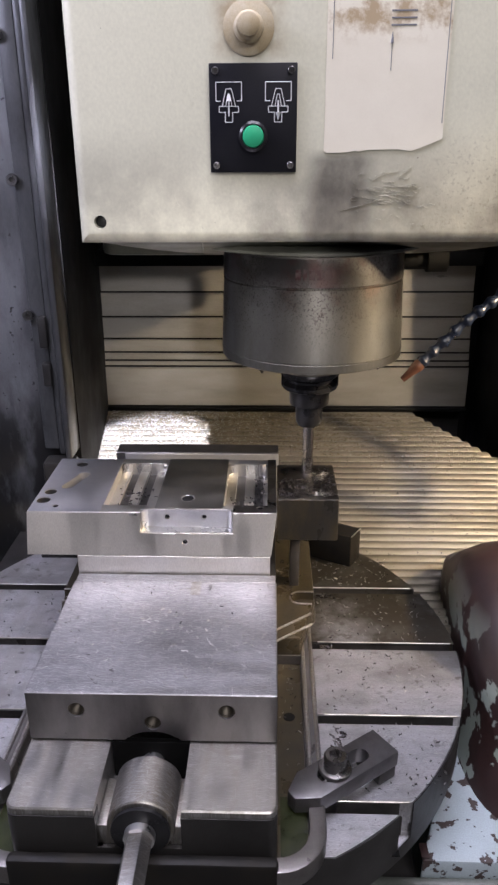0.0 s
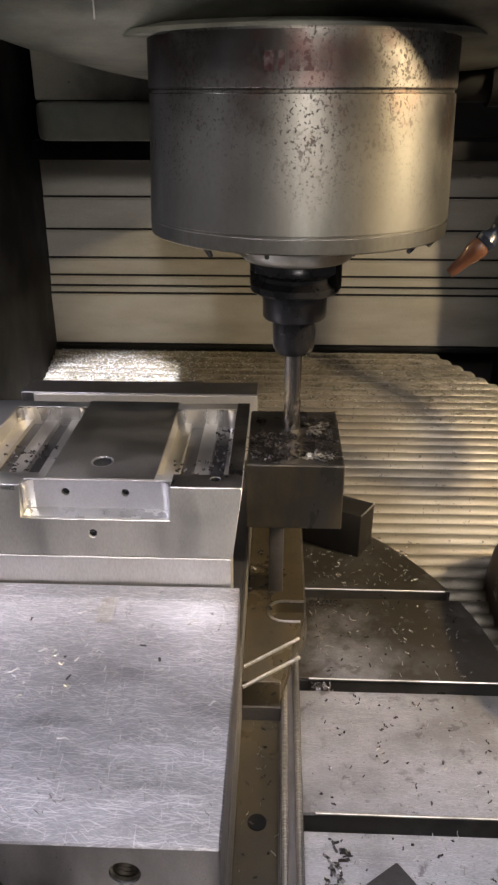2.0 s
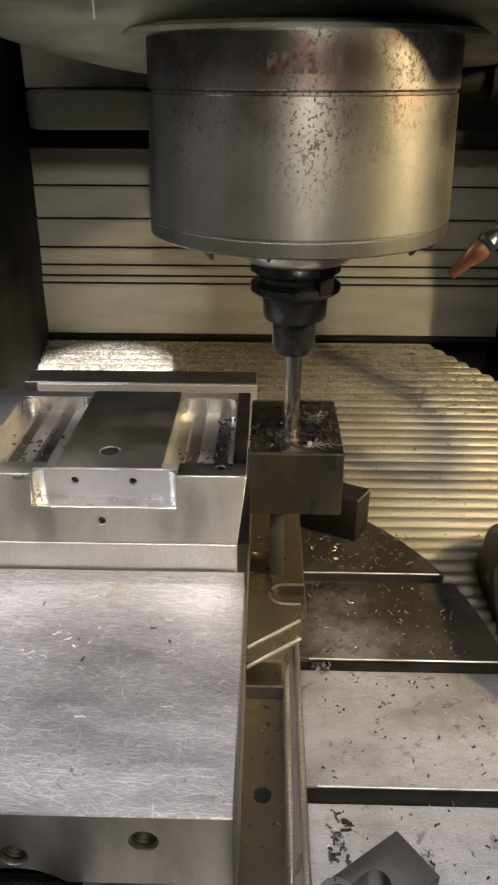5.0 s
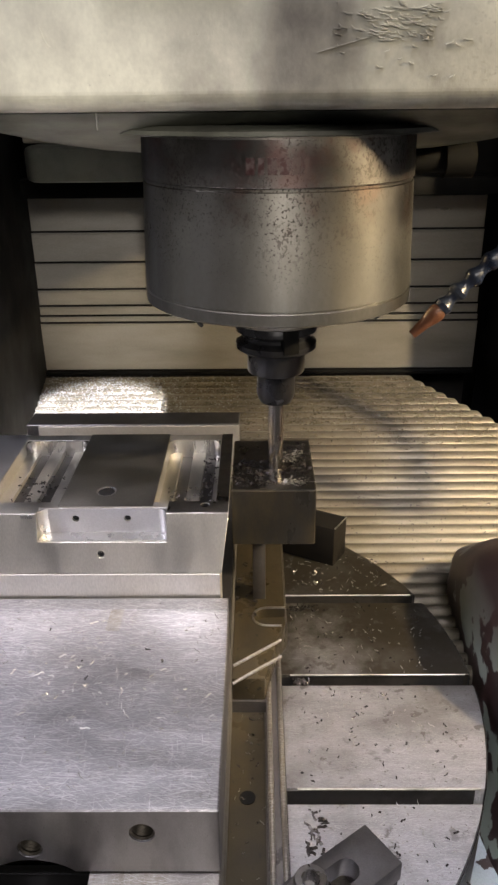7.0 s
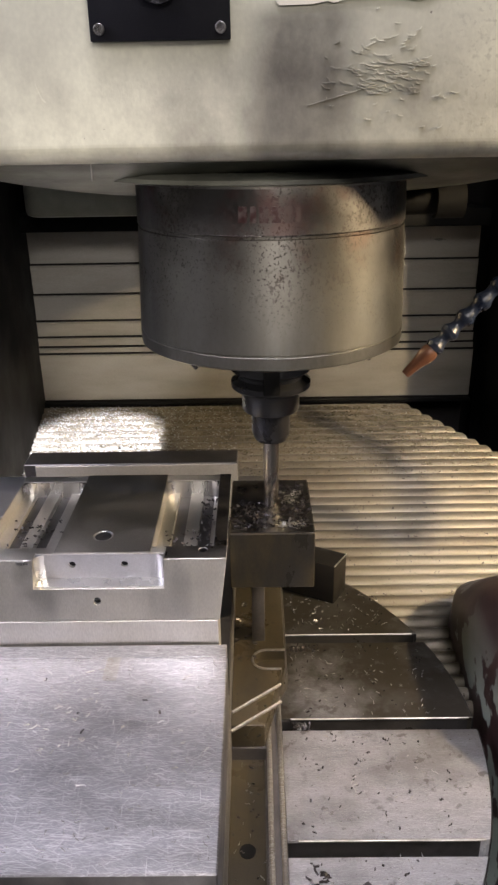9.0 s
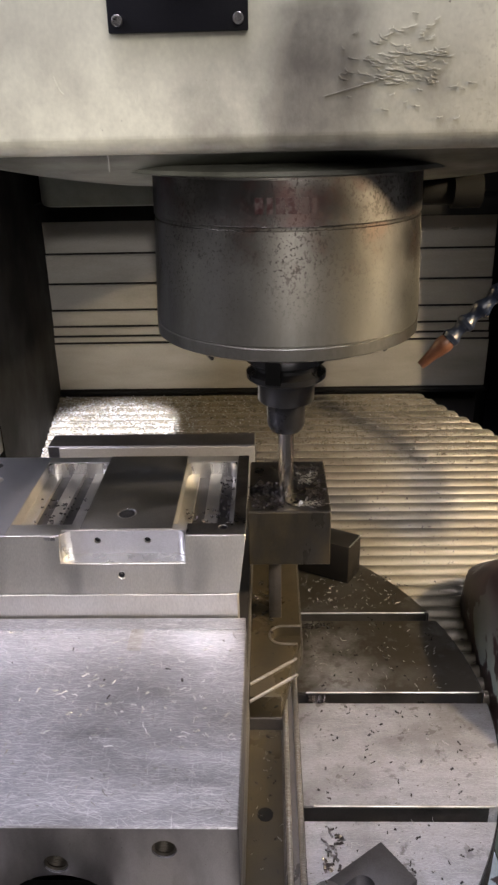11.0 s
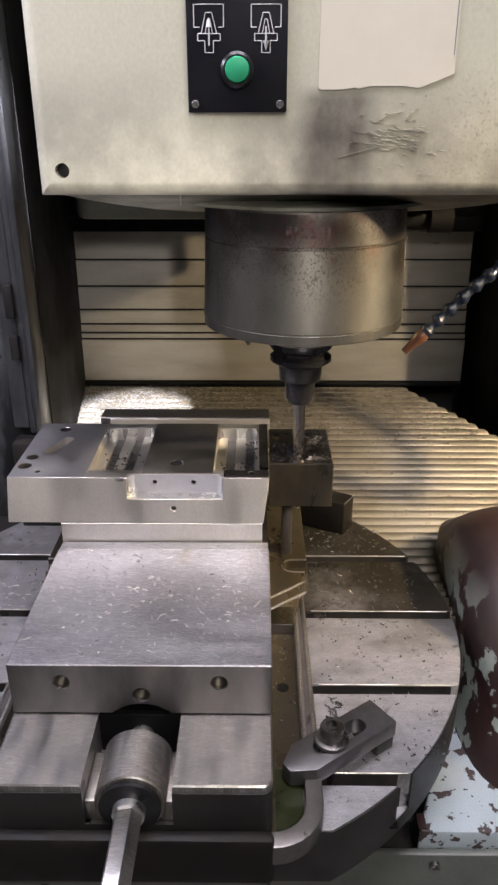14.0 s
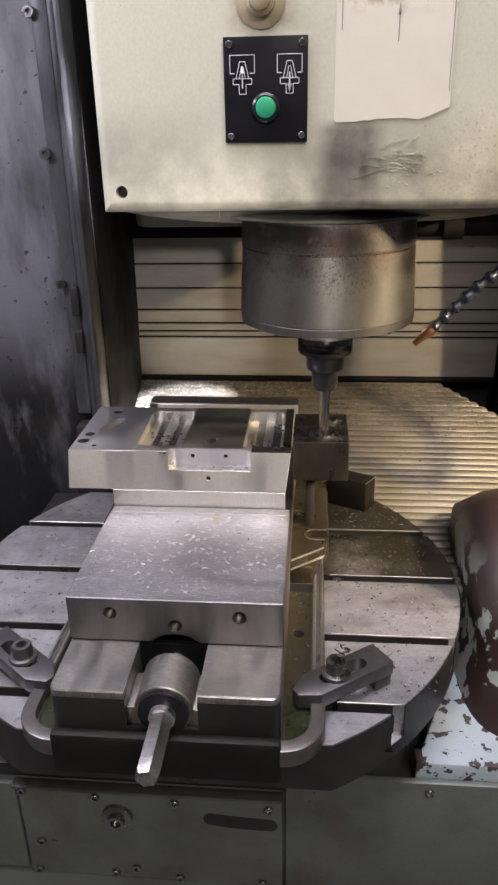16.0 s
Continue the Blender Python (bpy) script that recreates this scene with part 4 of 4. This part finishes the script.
    part("notch_edge", tube_line([(sx * 0.1435, 0.8600, 0.0402)] + [(sx * x, y, 0.0402) for x, y in arc(0.128, 0.8480, 0.0120, 90, 270, 10)] + [(sx * 0.1400, 0.8360, 0.0402)], 0.0010, 8), WAY, vise, "bright rubbed edge of the notch")
    for x in (0.1285, 0.1365):
        part("rail_edge", tube_line([(sx * x, 0.600, 0.0192), (sx * x, 0.835, 0.0192)], 0.0019, 10), WAY, vise, "bright rubbed edge of the rim")
    part("pillar", box(sx * 0.116, sx * 0.127, 0.872, 0.890, 0.039, 0.100, 0.001), LIP, vise)
body = prism(arc(0.092, 0.5415, 0.008, -90, 0, 4) + [(0.1000, 0.98), (-0.1000, 0.98)] + arc(-0.092, 0.5415, 0.008, 180, 270, 4), 0.009, 0.0665, 0.0012, 1)
cuts = [box(-0.034, 0.030, 0.50, 0.775, 0.030, 0.10), moved(lathe([(0.033, 0), (0.033, 0.25)], 40), Matrix.Translation((0.001, 0.775, 0.042)) @ pose(0, 0, 0, 90, 0, 0))]
part("bed", carve(body, cuts), WAY, vise, "bed with two brushed steel ways")
part("front_face", carve(prism(arc(0.092, 0.5405, 0.008, -90, 0, 4) + [(0.1005, 0.56), (-0.1005, 0.56)] + arc(-0.092, 0.5405, 0.008, 180, 270, 4), -0.016, 0.060), [box(-0.0335, 0.0295, 0.50, 0.57, 0.030, 0.10), box(-0.2, 0.2, 0.5445, 0.60, -0.1, 0.1)]), CAST, vise, "dark painted front of the bed")
part("front_foot", box(-0.1010, 0.1010, 0.5215, 0.5322, -0.018, 0.0270, 0.004), STOP, vise, "dark painted foot of the bed")
part("recess", box(-0.0335, 0.0295, 0.60, 0.605, 0.028, 0.0660), RUBBER, vise)
for x0, x1 in ((-0.0335, -0.0215), (0.0205, 0.0295)):
    part("guide_strip", box(x0, x1, 0.536, 0.580, 0.030, 0.0485, 0.001), WAY, vise)
nut_bm = moved(lathe([(0.0130, 0), (0.0245, 0.0005), (0.0255, 0.0015), (0.0255, 0.044), (0.0245, 0.045), (0.011, 0.0452)], 56), Matrix.Translation((-0.0005, 0.580, 0.0475)) @ pose(0, 0, 0, 90, 0, 0))
nutp = part("spindle_bush", nut_bm, WAY, vise, "turned steel bush of the vise screw")
part("screw_shaft", rod((-0.0005, 0.610, 0.0475), (-0.0005, 0.578, 0.0475), 0.0085, 32), CHROME, vise)
part("seal", moved(lathe([(0.022, 0), (0.022, 0.003), (0.015, 0.004)], 40), Matrix.Translation((-0.0005, 0.5348, 0.0465)) @ pose(0, 0, 0, 90, 0, 0)), BLACK, nutp)
hexs = moved(lathe([(0.0115, 0), (0.0115, 0.008)], 40), Matrix.Translation((-0.0005, 0.5330, 0.0465)) @ pose(0, 0, 0, 90, 0, 0))
part("shaft_neck", hexs, CHROME, vise)
part("hex_shaft", moved(lathe([(0.0092, 0), (0.0103, 0.0015), (0.0103, 0.058), (0.0082, 0.0620), (0.0070, 0.0625), (0.003, 0.0625)], 6), Matrix.Translation((-0.0005, 0.5255, 0.0462)) @ pose(0, 0, 0, 90, 0, 0) @ pose(0, 0, 0, 0, 0, 12)), WAY, vise, "bright hexagonal screw end")
# moving jaw
jaw = box(-0.1000, 0.1000, 0.600, 0.762, 0.0675, 0.1145, 0.0008, 1)
cuts = [moved(lathe([(0.0068, -0.01), (0.0068, 0.020)], 28), Matrix.Translation((x, 0.600, z)) @ pose(0, 0, 0, -90, 0, 0)) for x, z in ((-0.0600, 0.0980), (0.0005, 0.0860), (0.0600, 0.0980))]
cuts.append(moved(lathe([(0.033, 0), (0.033, 0.25)], 48), Matrix.Translation((0.000, 0.80, 0.0445)) @ pose(0, 0, 0, 90, 0, 0)))
jaw_ob = part("moving_jaw", carve(jaw, cuts), GROUND_STEEL, vise, "ground steel moving jaw with scratches")
# shade painted on: every face but the top gets the darker steel
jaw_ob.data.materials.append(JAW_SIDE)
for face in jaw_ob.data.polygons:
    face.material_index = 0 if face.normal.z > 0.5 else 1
for x, z in ((-0.0600, 0.0980), (0.0005, 0.0860), (0.0600, 0.0980)):
    part("thread", moved(lathe([(0.0067, 0), (0.0056, 0.0008)] + [(0.0067 if k % 2 else 0.0056, 0.0015 + 0.0009 * k) for k in range(14)] + [(0.0001, 0.0145)], 28, False), Matrix.Translation((x, 0.6012, z)) @ pose(0, 0, 0, -90, 0, 0)), THREAD, jaw_ob)
part("jaw_face", box(-0.099, 0.099, 0.7625, 0.7755, 0.070, 0.1140, 0.0003, 1), GROUND_STEEL, jaw_ob)
part("soft_jaw", prism([(-0.0995, 0.7775), (0.0935, 0.7775), (0.0935, 0.800), (-0.0995, 0.800)], 0.0700, 0.1333, 0.0003, 1), ALU_FACE, vise, "aluminium soft jaw step")
part("key_slot", moved(prism([(0.017, 0.7405)] + arc(0.0195, 0.7415, 0.003, 180, 270, 3) + [(0.0265, 0.7385), (0.0265, 0.7618), (0.017, 0.7618)], 0.1146, 0.1148), Matrix()), WAY, jaw_ob)
fixed = part("fixed_jaw", box(-0.0990, 0.1035, 0.983, 1.0120, 0.067, 0.1600, 0.0006, 1), SIDE_STEEL, vise, "dark fixed jaw with a bright ground front")
part("jaw_plate", box(-0.0870, 0.1035, 0.9795, 0.9826, 0.10, 0.1596, 0.0004, 1), JAW_STRIP, fixed)
part("bed_filler", box(-0.0995, 0.0995, 0.7765, 0.9825, 0.0670, 0.0900), CAST, vise)

# workpiece
work = rides(thing("workpiece", "milled aluminium block with pockets, slots and drilled holes", "workpiece"))
XS = [-0.1500, -0.0760, -0.0660, -0.0560, -0.0460, -0.0360, -0.0230, 0.0460, 0.0560, 0.0660, 0.0760, 0.0900, 0.1000]
YS = [0.7910, 0.7990, 0.8075, 0.9140, 0.9250]


def top_of(x, y):
    if -0.0360 < x < 0.0560 and y < 0.7990:
        return 0.1555
    if 0.8075 < y < 0.9140:
        if -0.0760 < x < -0.0230:
            return {0: 0.1650, 1: 0.1615, 2: 0.1650, 3: 0.1605}[int((x + 0.0760) / 0.0101) % 4]
        if 0.0460 < x < 0.0900:
            return {0: 0.1640, 1: 0.1600, 2: 0.1640, 3: 0.1610}[int((x - 0.0460) / 0.0101) % 4]
    return 0.1755


def stepped(xs, ys, top, z0):
    """A block whose top steps up and down over a grid."""
    bm = bmesh.new()
    nx, ny = len(xs) - 1, len(ys) - 1
    h = [[top((xs[i] + xs[i + 1]) / 2, (ys[j] + ys[j + 1]) / 2) for j in range(ny)] for i in range(nx)]
    quad = lambda *p: bm.faces.new([bm.verts.new(q) for q in p])  # noqa: E731
    for i in range(nx):
        for j in range(ny):
            x0, x1, y0, y1, z = xs[i], xs[i + 1], ys[j], ys[j + 1], h[i][j]
            quad((x0, y0, z), (x1, y0, z), (x1, y1, z), (x0, y1, z))
            quad((x0, y1, z0), (x1, y1, z0), (x1, y0, z0), (x0, y0, z0))
            for di, dj, p, q in ((-1, 0, (x0, y1), (x0, y0)), (1, 0, (x1, y0), (x1, y1)), (0, -1, (x0, y0), (x1, y0)), (0, 1, (x1, y1), (x0, y1))):
                a, b = i + di, j + dj
                low = h[a][b] if 0 <= a < nx and 0 <= b < ny else z0
                if low < z - 1e-6:
                    quad((*p, low), (*q, low), (*q, z), (*p, z))
    bmesh.ops.remove_doubles(bm, verts=bm.verts, dist=1e-5)
    return bm


bm = stepped(XS, YS, top_of, 0.1337)
for v in bm.verts:
    if v.co.y < 0.7911:
        v.co.y -= (0.1755 - v.co.z) * 0.30
    if v.co.x > 0.0999:
        v.co.x -= (0.1755 - v.co.z) * 0.13
pins = [((-0.1215, 0.908), 0.0065), ((-0.138, 0.836), 0.0065), ((-0.140, 0.816), 0.0072), ((-0.124, 0.803), 0.0030), ((0.083, 0.802), 0.0035)]
cutters = [moved(lathe([(r, -0.012), (r, 0.01)], 28), Matrix.Translation((x, y, 0.1755))) for (x, y), r in pins]
cutters.append(prism(arc(-0.1235, 0.850, 0.0065, 180, 360, 8) + arc(-0.1125, 0.880, 0.0065, 0, 180, 8), 0.166, 0.20))
cutters += [moved(lathe([(0.0026, -0.004), (0.0026, 0.012)], 20), Matrix.Translation((x, y, z)) @ pose(0, 0, 0, -90, 0, 0)) for x, y, z in ((-0.0102, 0.7990, 0.1672), (0.0271, 0.7990, 0.1672), (-0.0330, 0.7990, 0.1605))]
cutters.append(moved(lathe([(0.0026, -0.012), (0.0026, 0.014)], 20), Matrix.Translation((0.0088, 0.781, 0.1470)) @ pose(0, 0, 0, -90, 0, 0)))
part("milled_body", carve(bm, cutters, 0.0004), ALU_FACE, work, "milled aluminium with bright tool marks")
for (x, y), r in pins:
    part("hole_lining", moved(lathe([(r * 0.97, 0.1752), (r * 0.97, 0.1640), (0.0002, 0.1638)], 24, False), Matrix.Translation((x, y, 0))), SIDE_STEEL if r > 0.005 else BLACK, work)
    part("hole_floor", moved(lathe([(r * 0.7, 0.1645), (0.0002, 0.1646)], 24, False), Matrix.Translation((x, y, 0))), BLACK, work)
part("slot_floor", prism(arc(-0.1235, 0.850, 0.0062, 180, 360, 8) + arc(-0.1125, 0.880, 0.0062, 0, 180, 8), 0.1662, 0.1666), SIDE_STEEL, work)
for x, y, z in ((-0.0102, 0.8005, 0.1672), (0.0271, 0.8005, 0.1672), (-0.0330, 0.8005, 0.1605), (0.0088, 0.7840, 0.1470)):
    part("drilled_hole", moved(lathe([(0.0025, 0.0), (0.0002, 0.001)], 20, False), Matrix.Translation((x, y, z)) @ pose(0, 0, 0, -90, 0, 0)), BLACK, work)
# left land, pocket linings and platform skins
part("left_land", carve(box(-0.1495, -0.0765, 0.7915, 0.9245, 0.1757, 0.1761), [moved(lathe([(r, -0.012), (r, 0.01)], 28), Matrix.Translation((x, y, 0.1755))) for (x, y), r in pins] + [prism(arc(-0.1235, 0.850, 0.0065, 180, 360, 8) + arc(-0.1125, 0.880, 0.0065, 0, 180, 8), 0.166, 0.20)]), ALU_TOP, work, "matt grey aluminium land with holes and a slot")
plat = box(-0.0225, 0.0455, 0.7995, 0.9245, 0.1757, 0.1764)
part("platform", carve(plat, [moved(lathe([(0.0075, -0.01), (0.0075, 0.01)], 32), Matrix.Translation((0.0085, 0.822, 0.176)) @ pose(0, 0, 0, 0, 0, 0))]), PLATFORM, work, "dark ground middle platform")
part("platform_hole", moved(lathe([(0.0075, 0), (0.0072, -0.0002), (0.0001, -0.0003)], 32, False), Matrix.Translation((0.0085, 0.822, 0.17605))), BLACK, work)
part("hole_chamfer", moved(lathe([(0.0075, 0.0004), (0.0064, -0.0002), (0.0060, -0.0001)], 32, False), Matrix.Translation((0.0085, 0.822, 0.17607))), CHROME, work, "bright chamfer of the hole")
part("right_land", box(0.0905, 0.0995, 0.7915, 0.9245, 0.1757, 0.1762), CUT_TOP, work)
part("front_land", carve(box(0.0565, 0.0995, 0.7915, 0.8070, 0.1757, 0.1761), [moved(lathe([(0.0035, -0.012), (0.0035, 0.01)], 20), Matrix.Translation((0.083, 0.802, 0.1755)))]), CUT_TOP, work)
for xs, ys in (((-0.0756, -0.0234), (0.8079, 0.9136)), ((0.0464, 0.0896), (0.8079, 0.9136))):
    part("corner_fillet", prism([(xs[0], ys[1])] + arc(xs[0] + 0.008, ys[1] - 0.008, 0.008, 180, 90, 5), 0.160, 0.1752), ALU, work)
    part("corner_fillet", prism([(xs[1], ys[1])] + arc(xs[1] - 0.008, ys[1] - 0.008, 0.008, 90, 0, 5), 0.160, 0.1752), ALU, work)
    part("pocket_back", box(xs[0] + 0.0065, xs[1] - 0.0065, ys[1] - 0.0010, ys[1] - 0.0002, 0.160, 0.1752), ALU, work, "bright milled pocket wall")
# dark strips on the lower steps of the pocket floors
for x0 in (-0.0660, -0.0460, 0.0560, 0.0760):
    z = 0.1616 if x0 == -0.0660 else 0.1606 if x0 == -0.0460 else 0.1601 if x0 == 0.0560 else 0.1611
    part("tool_groove", box(x0 + 0.0004, x0 + 0.0096, 0.8080, 0.9125, z, z + 0.0003), SIDE_STEEL, work, "dark strip along the cutter groove")
part("recess_wall", carve(box(-0.0355, 0.0555, 0.7981, 0.7988, 0.1557, 0.1753), [moved(lathe([(0.0026, -0.01), (0.0026, 0.01)], 20), Matrix.Translation((x, 0.7990, z)) @ pose(0, 0, 0, -90, 0, 0)) for x, z in ((-0.0102, 0.1672), (0.0271, 0.1672), (-0.0330, 0.1605))]), ALU_TOP, work, "bright milled recess with drilled holes")
part("recess_floor", box(-0.0355, 0.0555, 0.7868, 0.7980, 0.1556, 0.1560), CHROME, work)
for x, s in ((-0.0355, 1), (0.0555, -1)):
    part("recess_corner", prism([(x, 0.7978)] + [(x + s * (0.006 - 0.006 * math.cos(radians(a))), 0.7978 - 0.006 + 0.006 * math.sin(radians(a))) for a in (0, 30, 60, 90)], 0.1562, 0.1753), CHROME, work)
part("brass_corner", prism([(-0.0480, 0.7900), (-0.0365, 0.7900), (-0.0365, 0.7955), (-0.0480, 0.7955)], 0.1560, 0.1750, 0.0015), ALU, work)
end = part("end_block", box(0.1008, 0.1650, 0.8305, 0.9200, 0.1235, 0.1715, 0.0008, 1), SCALE, work, "dark unmachined end with brown scale")
part("milled_top", box(0.1015, 0.1642, 0.8312, 0.9192, 0.1717, 0.1722), CUT_TOP, end, "oily freshly milled top")
part("left_foot", box(-0.1440, -0.1005, 0.8000, 0.92, 0.117, 0.1334, 0.0008), CAST, work)

# stop block on the table behind the vise
stop = rides(thing("stop_block", "dark square steel stop with one bright edge", "stop block"))
part("block", prism([(0.118, 1.021), (0.198, 0.979), (0.213, 1.004), (0.133, 1.046)], 0.0005, 0.045, 0.0012), STOP, stop)
part("bright_edge", tube_line([(0.1982, 0.9802, 0.0448), (0.2127, 1.0035, 0.0448)], 0.0007, 8), CHROME, stop)


def clamp(at, angle, label):
    """Slotted strap on a heel block, held by a socket screw with a washer; local x points to the vise."""
    ob = rides(thing("strap_clamp", label, "clamp", "clamps holding the vise"))
    m = Matrix.Translation(at) @ pose(0, 0, 0, 0, 0, angle)
    strap = prism([(-0.056, -0.016), (0.030, -0.016), (0.048, -0.005), (0.048, 0.005), (0.030, 0.016), (-0.056, 0.016)], 0.0135, 0.029, 0.001)
    slot = prism(arc(-0.026, 0, 0.0075, 90, 270, 10) + arc(0.012, 0, 0.0075, -90, 90, 10), 0.0, 0.05)
    part("strap", moved(carve(strap, [slot]), m), CLAMP, ob, "slotted steel strap")
    part("heel_block", moved(box(-0.055, -0.036, -0.015, 0.015, 0.0006, 0.0132, 0.001), m), CAST, ob)
    part("stud", moved(lathe([(0.0065, -0.02), (0.0065, 0.031)], 20), m @ Matrix.Translation((0.002, 0, 0))), BOLT, ob)
    part("washer", moved(lathe([(0.0075, 0.0292), (0.0138, 0.0292), (0.0142, 0.0300), (0.0135, 0.0322), (0.0105, 0.0328), (0.0075, 0.0328)], 40, False), m @ Matrix.Translation((0.002, 0, 0))), BOLT, ob)
    tip = m @ Vector((0.002, 0, 0.0328))
    screw("socket_screw", tip, (0, 0, 1), 0.0098, 0.0125, BOLT, ob)
    return ob


clamp((0.1505, 0.6130, 0.0), 180 + 36, "worn steel strap clamp with socket screw on the table slot")
clamp((-0.1590, 0.6170, 0.0), -38, "worn steel strap clamp with socket screw beside the vise")

# swarf: countless chips lying about
random.seed(12)


def chips(name, label, area, count, mat, lengths=(0.0012, 0.0045), width=0.0005):
    """Short bent slivers scattered over rectangles (x0, x1, y0, y1, z)."""
    bm = bmesh.new()
    for k in range(count):
        x0, x1, y0, y1, z = random.choice(area)
        x, y, a, n = random.uniform(x0, x1), random.uniform(y0, y1), random.uniform(0, 6.28), random.uniform(*lengths)
        w, bend, lift = width * random.uniform(0.6, 1.5), random.uniform(-1.4, 1.4), random.uniform(0.0003, 0.0012)
        px, py = x, y
        left, rightv = [], []
        for j in range(4):
            c, s = math.cos(a), math.sin(a)
            h = z + 0.0002 + lift * (j % 2)
            left.append((px - s * w, py + c * w, h))
            rightv.append((px + s * w, py - c * w, h + 0.0003))
            px, py, a = px + c * n / 3, py + s * n / 3, a + bend / 3
        top = [bm.verts.new(p) for p in left], [bm.verts.new(p) for p in rightv]
        low = [bm.verts.new((p[0], p[1], p[2] - 0.0003)) for p in left], [bm.verts.new((p[0], p[1], p[2] - 0.0003)) for p in rightv]
        for j in range(3):
            bm.faces.new((top[0][j], top[1][j], top[1][j + 1], top[0][j + 1]))
            bm.faces.new((low[0][j], low[0][j + 1], low[1][j + 1], low[1][j]))
            bm.faces.new((top[0][j], top[0][j + 1], low[0][j + 1], low[0][j]))
            bm.faces.new((top[1][j], low[1][j], low[1][j + 1], top[1][j + 1]))
    return tagged(part(name, bm, mat, smooth=0), label, "metal chips", kind="stuff")


TOPS = [(-0.098, 0.098, 0.604, 0.760, 0.1146)]
RIGHT = [(0.150, 0.275, 0.712, 0.805, 0.0), (0.150, 0.25, 0.610, 0.695, 0.0), (0.150, 0.270, 0.825, 0.915, 0.0), (0.150, 0.25, 0.935, 1.0, 0.0)]
LEFT = [(-0.24, -0.145, 0.712, 0.805, 0.0), (-0.23, -0.145, 0.825, 0.915, 0.0), (-0.2, -0.145, 0.61, 0.69, 0.0)]
rides(chips("bright_chips", "fine bright metal chips strewn over the vise and table", TOPS * 9 + RIGHT * 2 + LEFT + [(0.102, 0.124, 0.62, 0.77, 0.009)], 520, CHIP, (0.001, 0.004), 0.00013))
rides(chips("pale_slivers", "thin pale metal slivers lying on the jaw top and table", TOPS * 6 + RIGHT + LEFT, 320, SLIVER, (0.0015, 0.0060), 0.00012))
rides(chips("dark_chips", "small dark chips lying on the vise and table", TOPS + RIGHT * 4 + LEFT + [(0.103, 0.124, 0.60, 0.77, 0.009)], 260, CHIP_DARK, (0.001, 0.004), 0.0005))
rides(chips("dark_swarf", "row of dark curled swarf by the clamp", [(0.152, 0.162, 0.655, 0.69, 0.0), (0.148, 0.175, 0.908, 0.913, 0.0), (0.148, 0.162, 0.808, 0.822, -0.004), (0.1, 0.12, 0.85, 0.93, 0.041)], 120, CHIP_DARK, (0.003, 0.007), 0.0008))
rides(chips("fresh_chips", "fresh curled chips heaped on the milled block end", [(0.140, 0.160, 0.838, 0.912, 0.1722), (0.102, 0.135, 0.836, 0.880, 0.1722), (0.148, 0.160, 0.835, 0.905, 0.1735)], 380, CHIP_DARK, (0.002, 0.006), 0.0005))
rides(chips("shiny_curls", "shiny curled chips on the milled block end", [(0.140, 0.158, 0.875, 0.895, 0.1735), (0.142, 0.158, 0.836, 0.845, 0.173)], 60, CHIP, (0.003, 0.008), 0.0007))
rides(chips("pocket_chips", "dark chips in the milled pockets", [(0.078, 0.088, 0.812, 0.90, 0.1645), (-0.07, -0.03, 0.812, 0.87, 0.1652), (0.05, 0.085, 0.81, 0.85, 0.1642)], 150, CHIP_DARK, (0.0015, 0.004), 0.0006))


def lay(y):
    return -0.028 + 0.030 * (y - 0.9) / 0.65 + 0.004


strips = [(-0.21, min(0.47, 0.355 + (1.565 - y) * 0.5), y, y + 0.02, lay(y)) for y in np.linspace(1.27, 1.525, 14)]
heap = [s for k, s in enumerate(strips) for _ in range(1 + k)]
chips("cover_swarf", "brown drift of fine swarf on the ribbed cover", heap, 9000, SWARF, (0.001, 0.0045), 0.0009)
chips("cover_glints", "bright swarf glinting on the ribbed cover", heap, 520, CHIP, (0.001, 0.003), 0.0004)
chips("pale_swarf", "pale drift of fine bright swarf in the cover's corner", [(-0.235, x1, y, y + 0.02, lay(y) + 0.001) for y in np.linspace(1.30, 1.525, 12) for x1 in (-0.06, 0.0, 0.09)], 2600, PALE_SWARF, (0.001, 0.0035), 0.0007)
chips("cover_chips", "dark chips on the ribbed cover", [(0.10, 0.45, y, y + 0.03, lay(y)) for y in (1.0, 1.06, 1.12, 1.18, 1.24, 1.3)], 110, CHIP_DARK, (0.0015, 0.005), 0.0007)


def motions():
    for ob in RIDES:
        walk(ob, [(t, pose(x / 1000, y / 1000, 0)) for t, x, y in FEED])
    here = holder.location.copy()
    walk(holder, [(k / 10, pose(*here, 0, 0, -73 * k)) for k in range(161)])


motions()
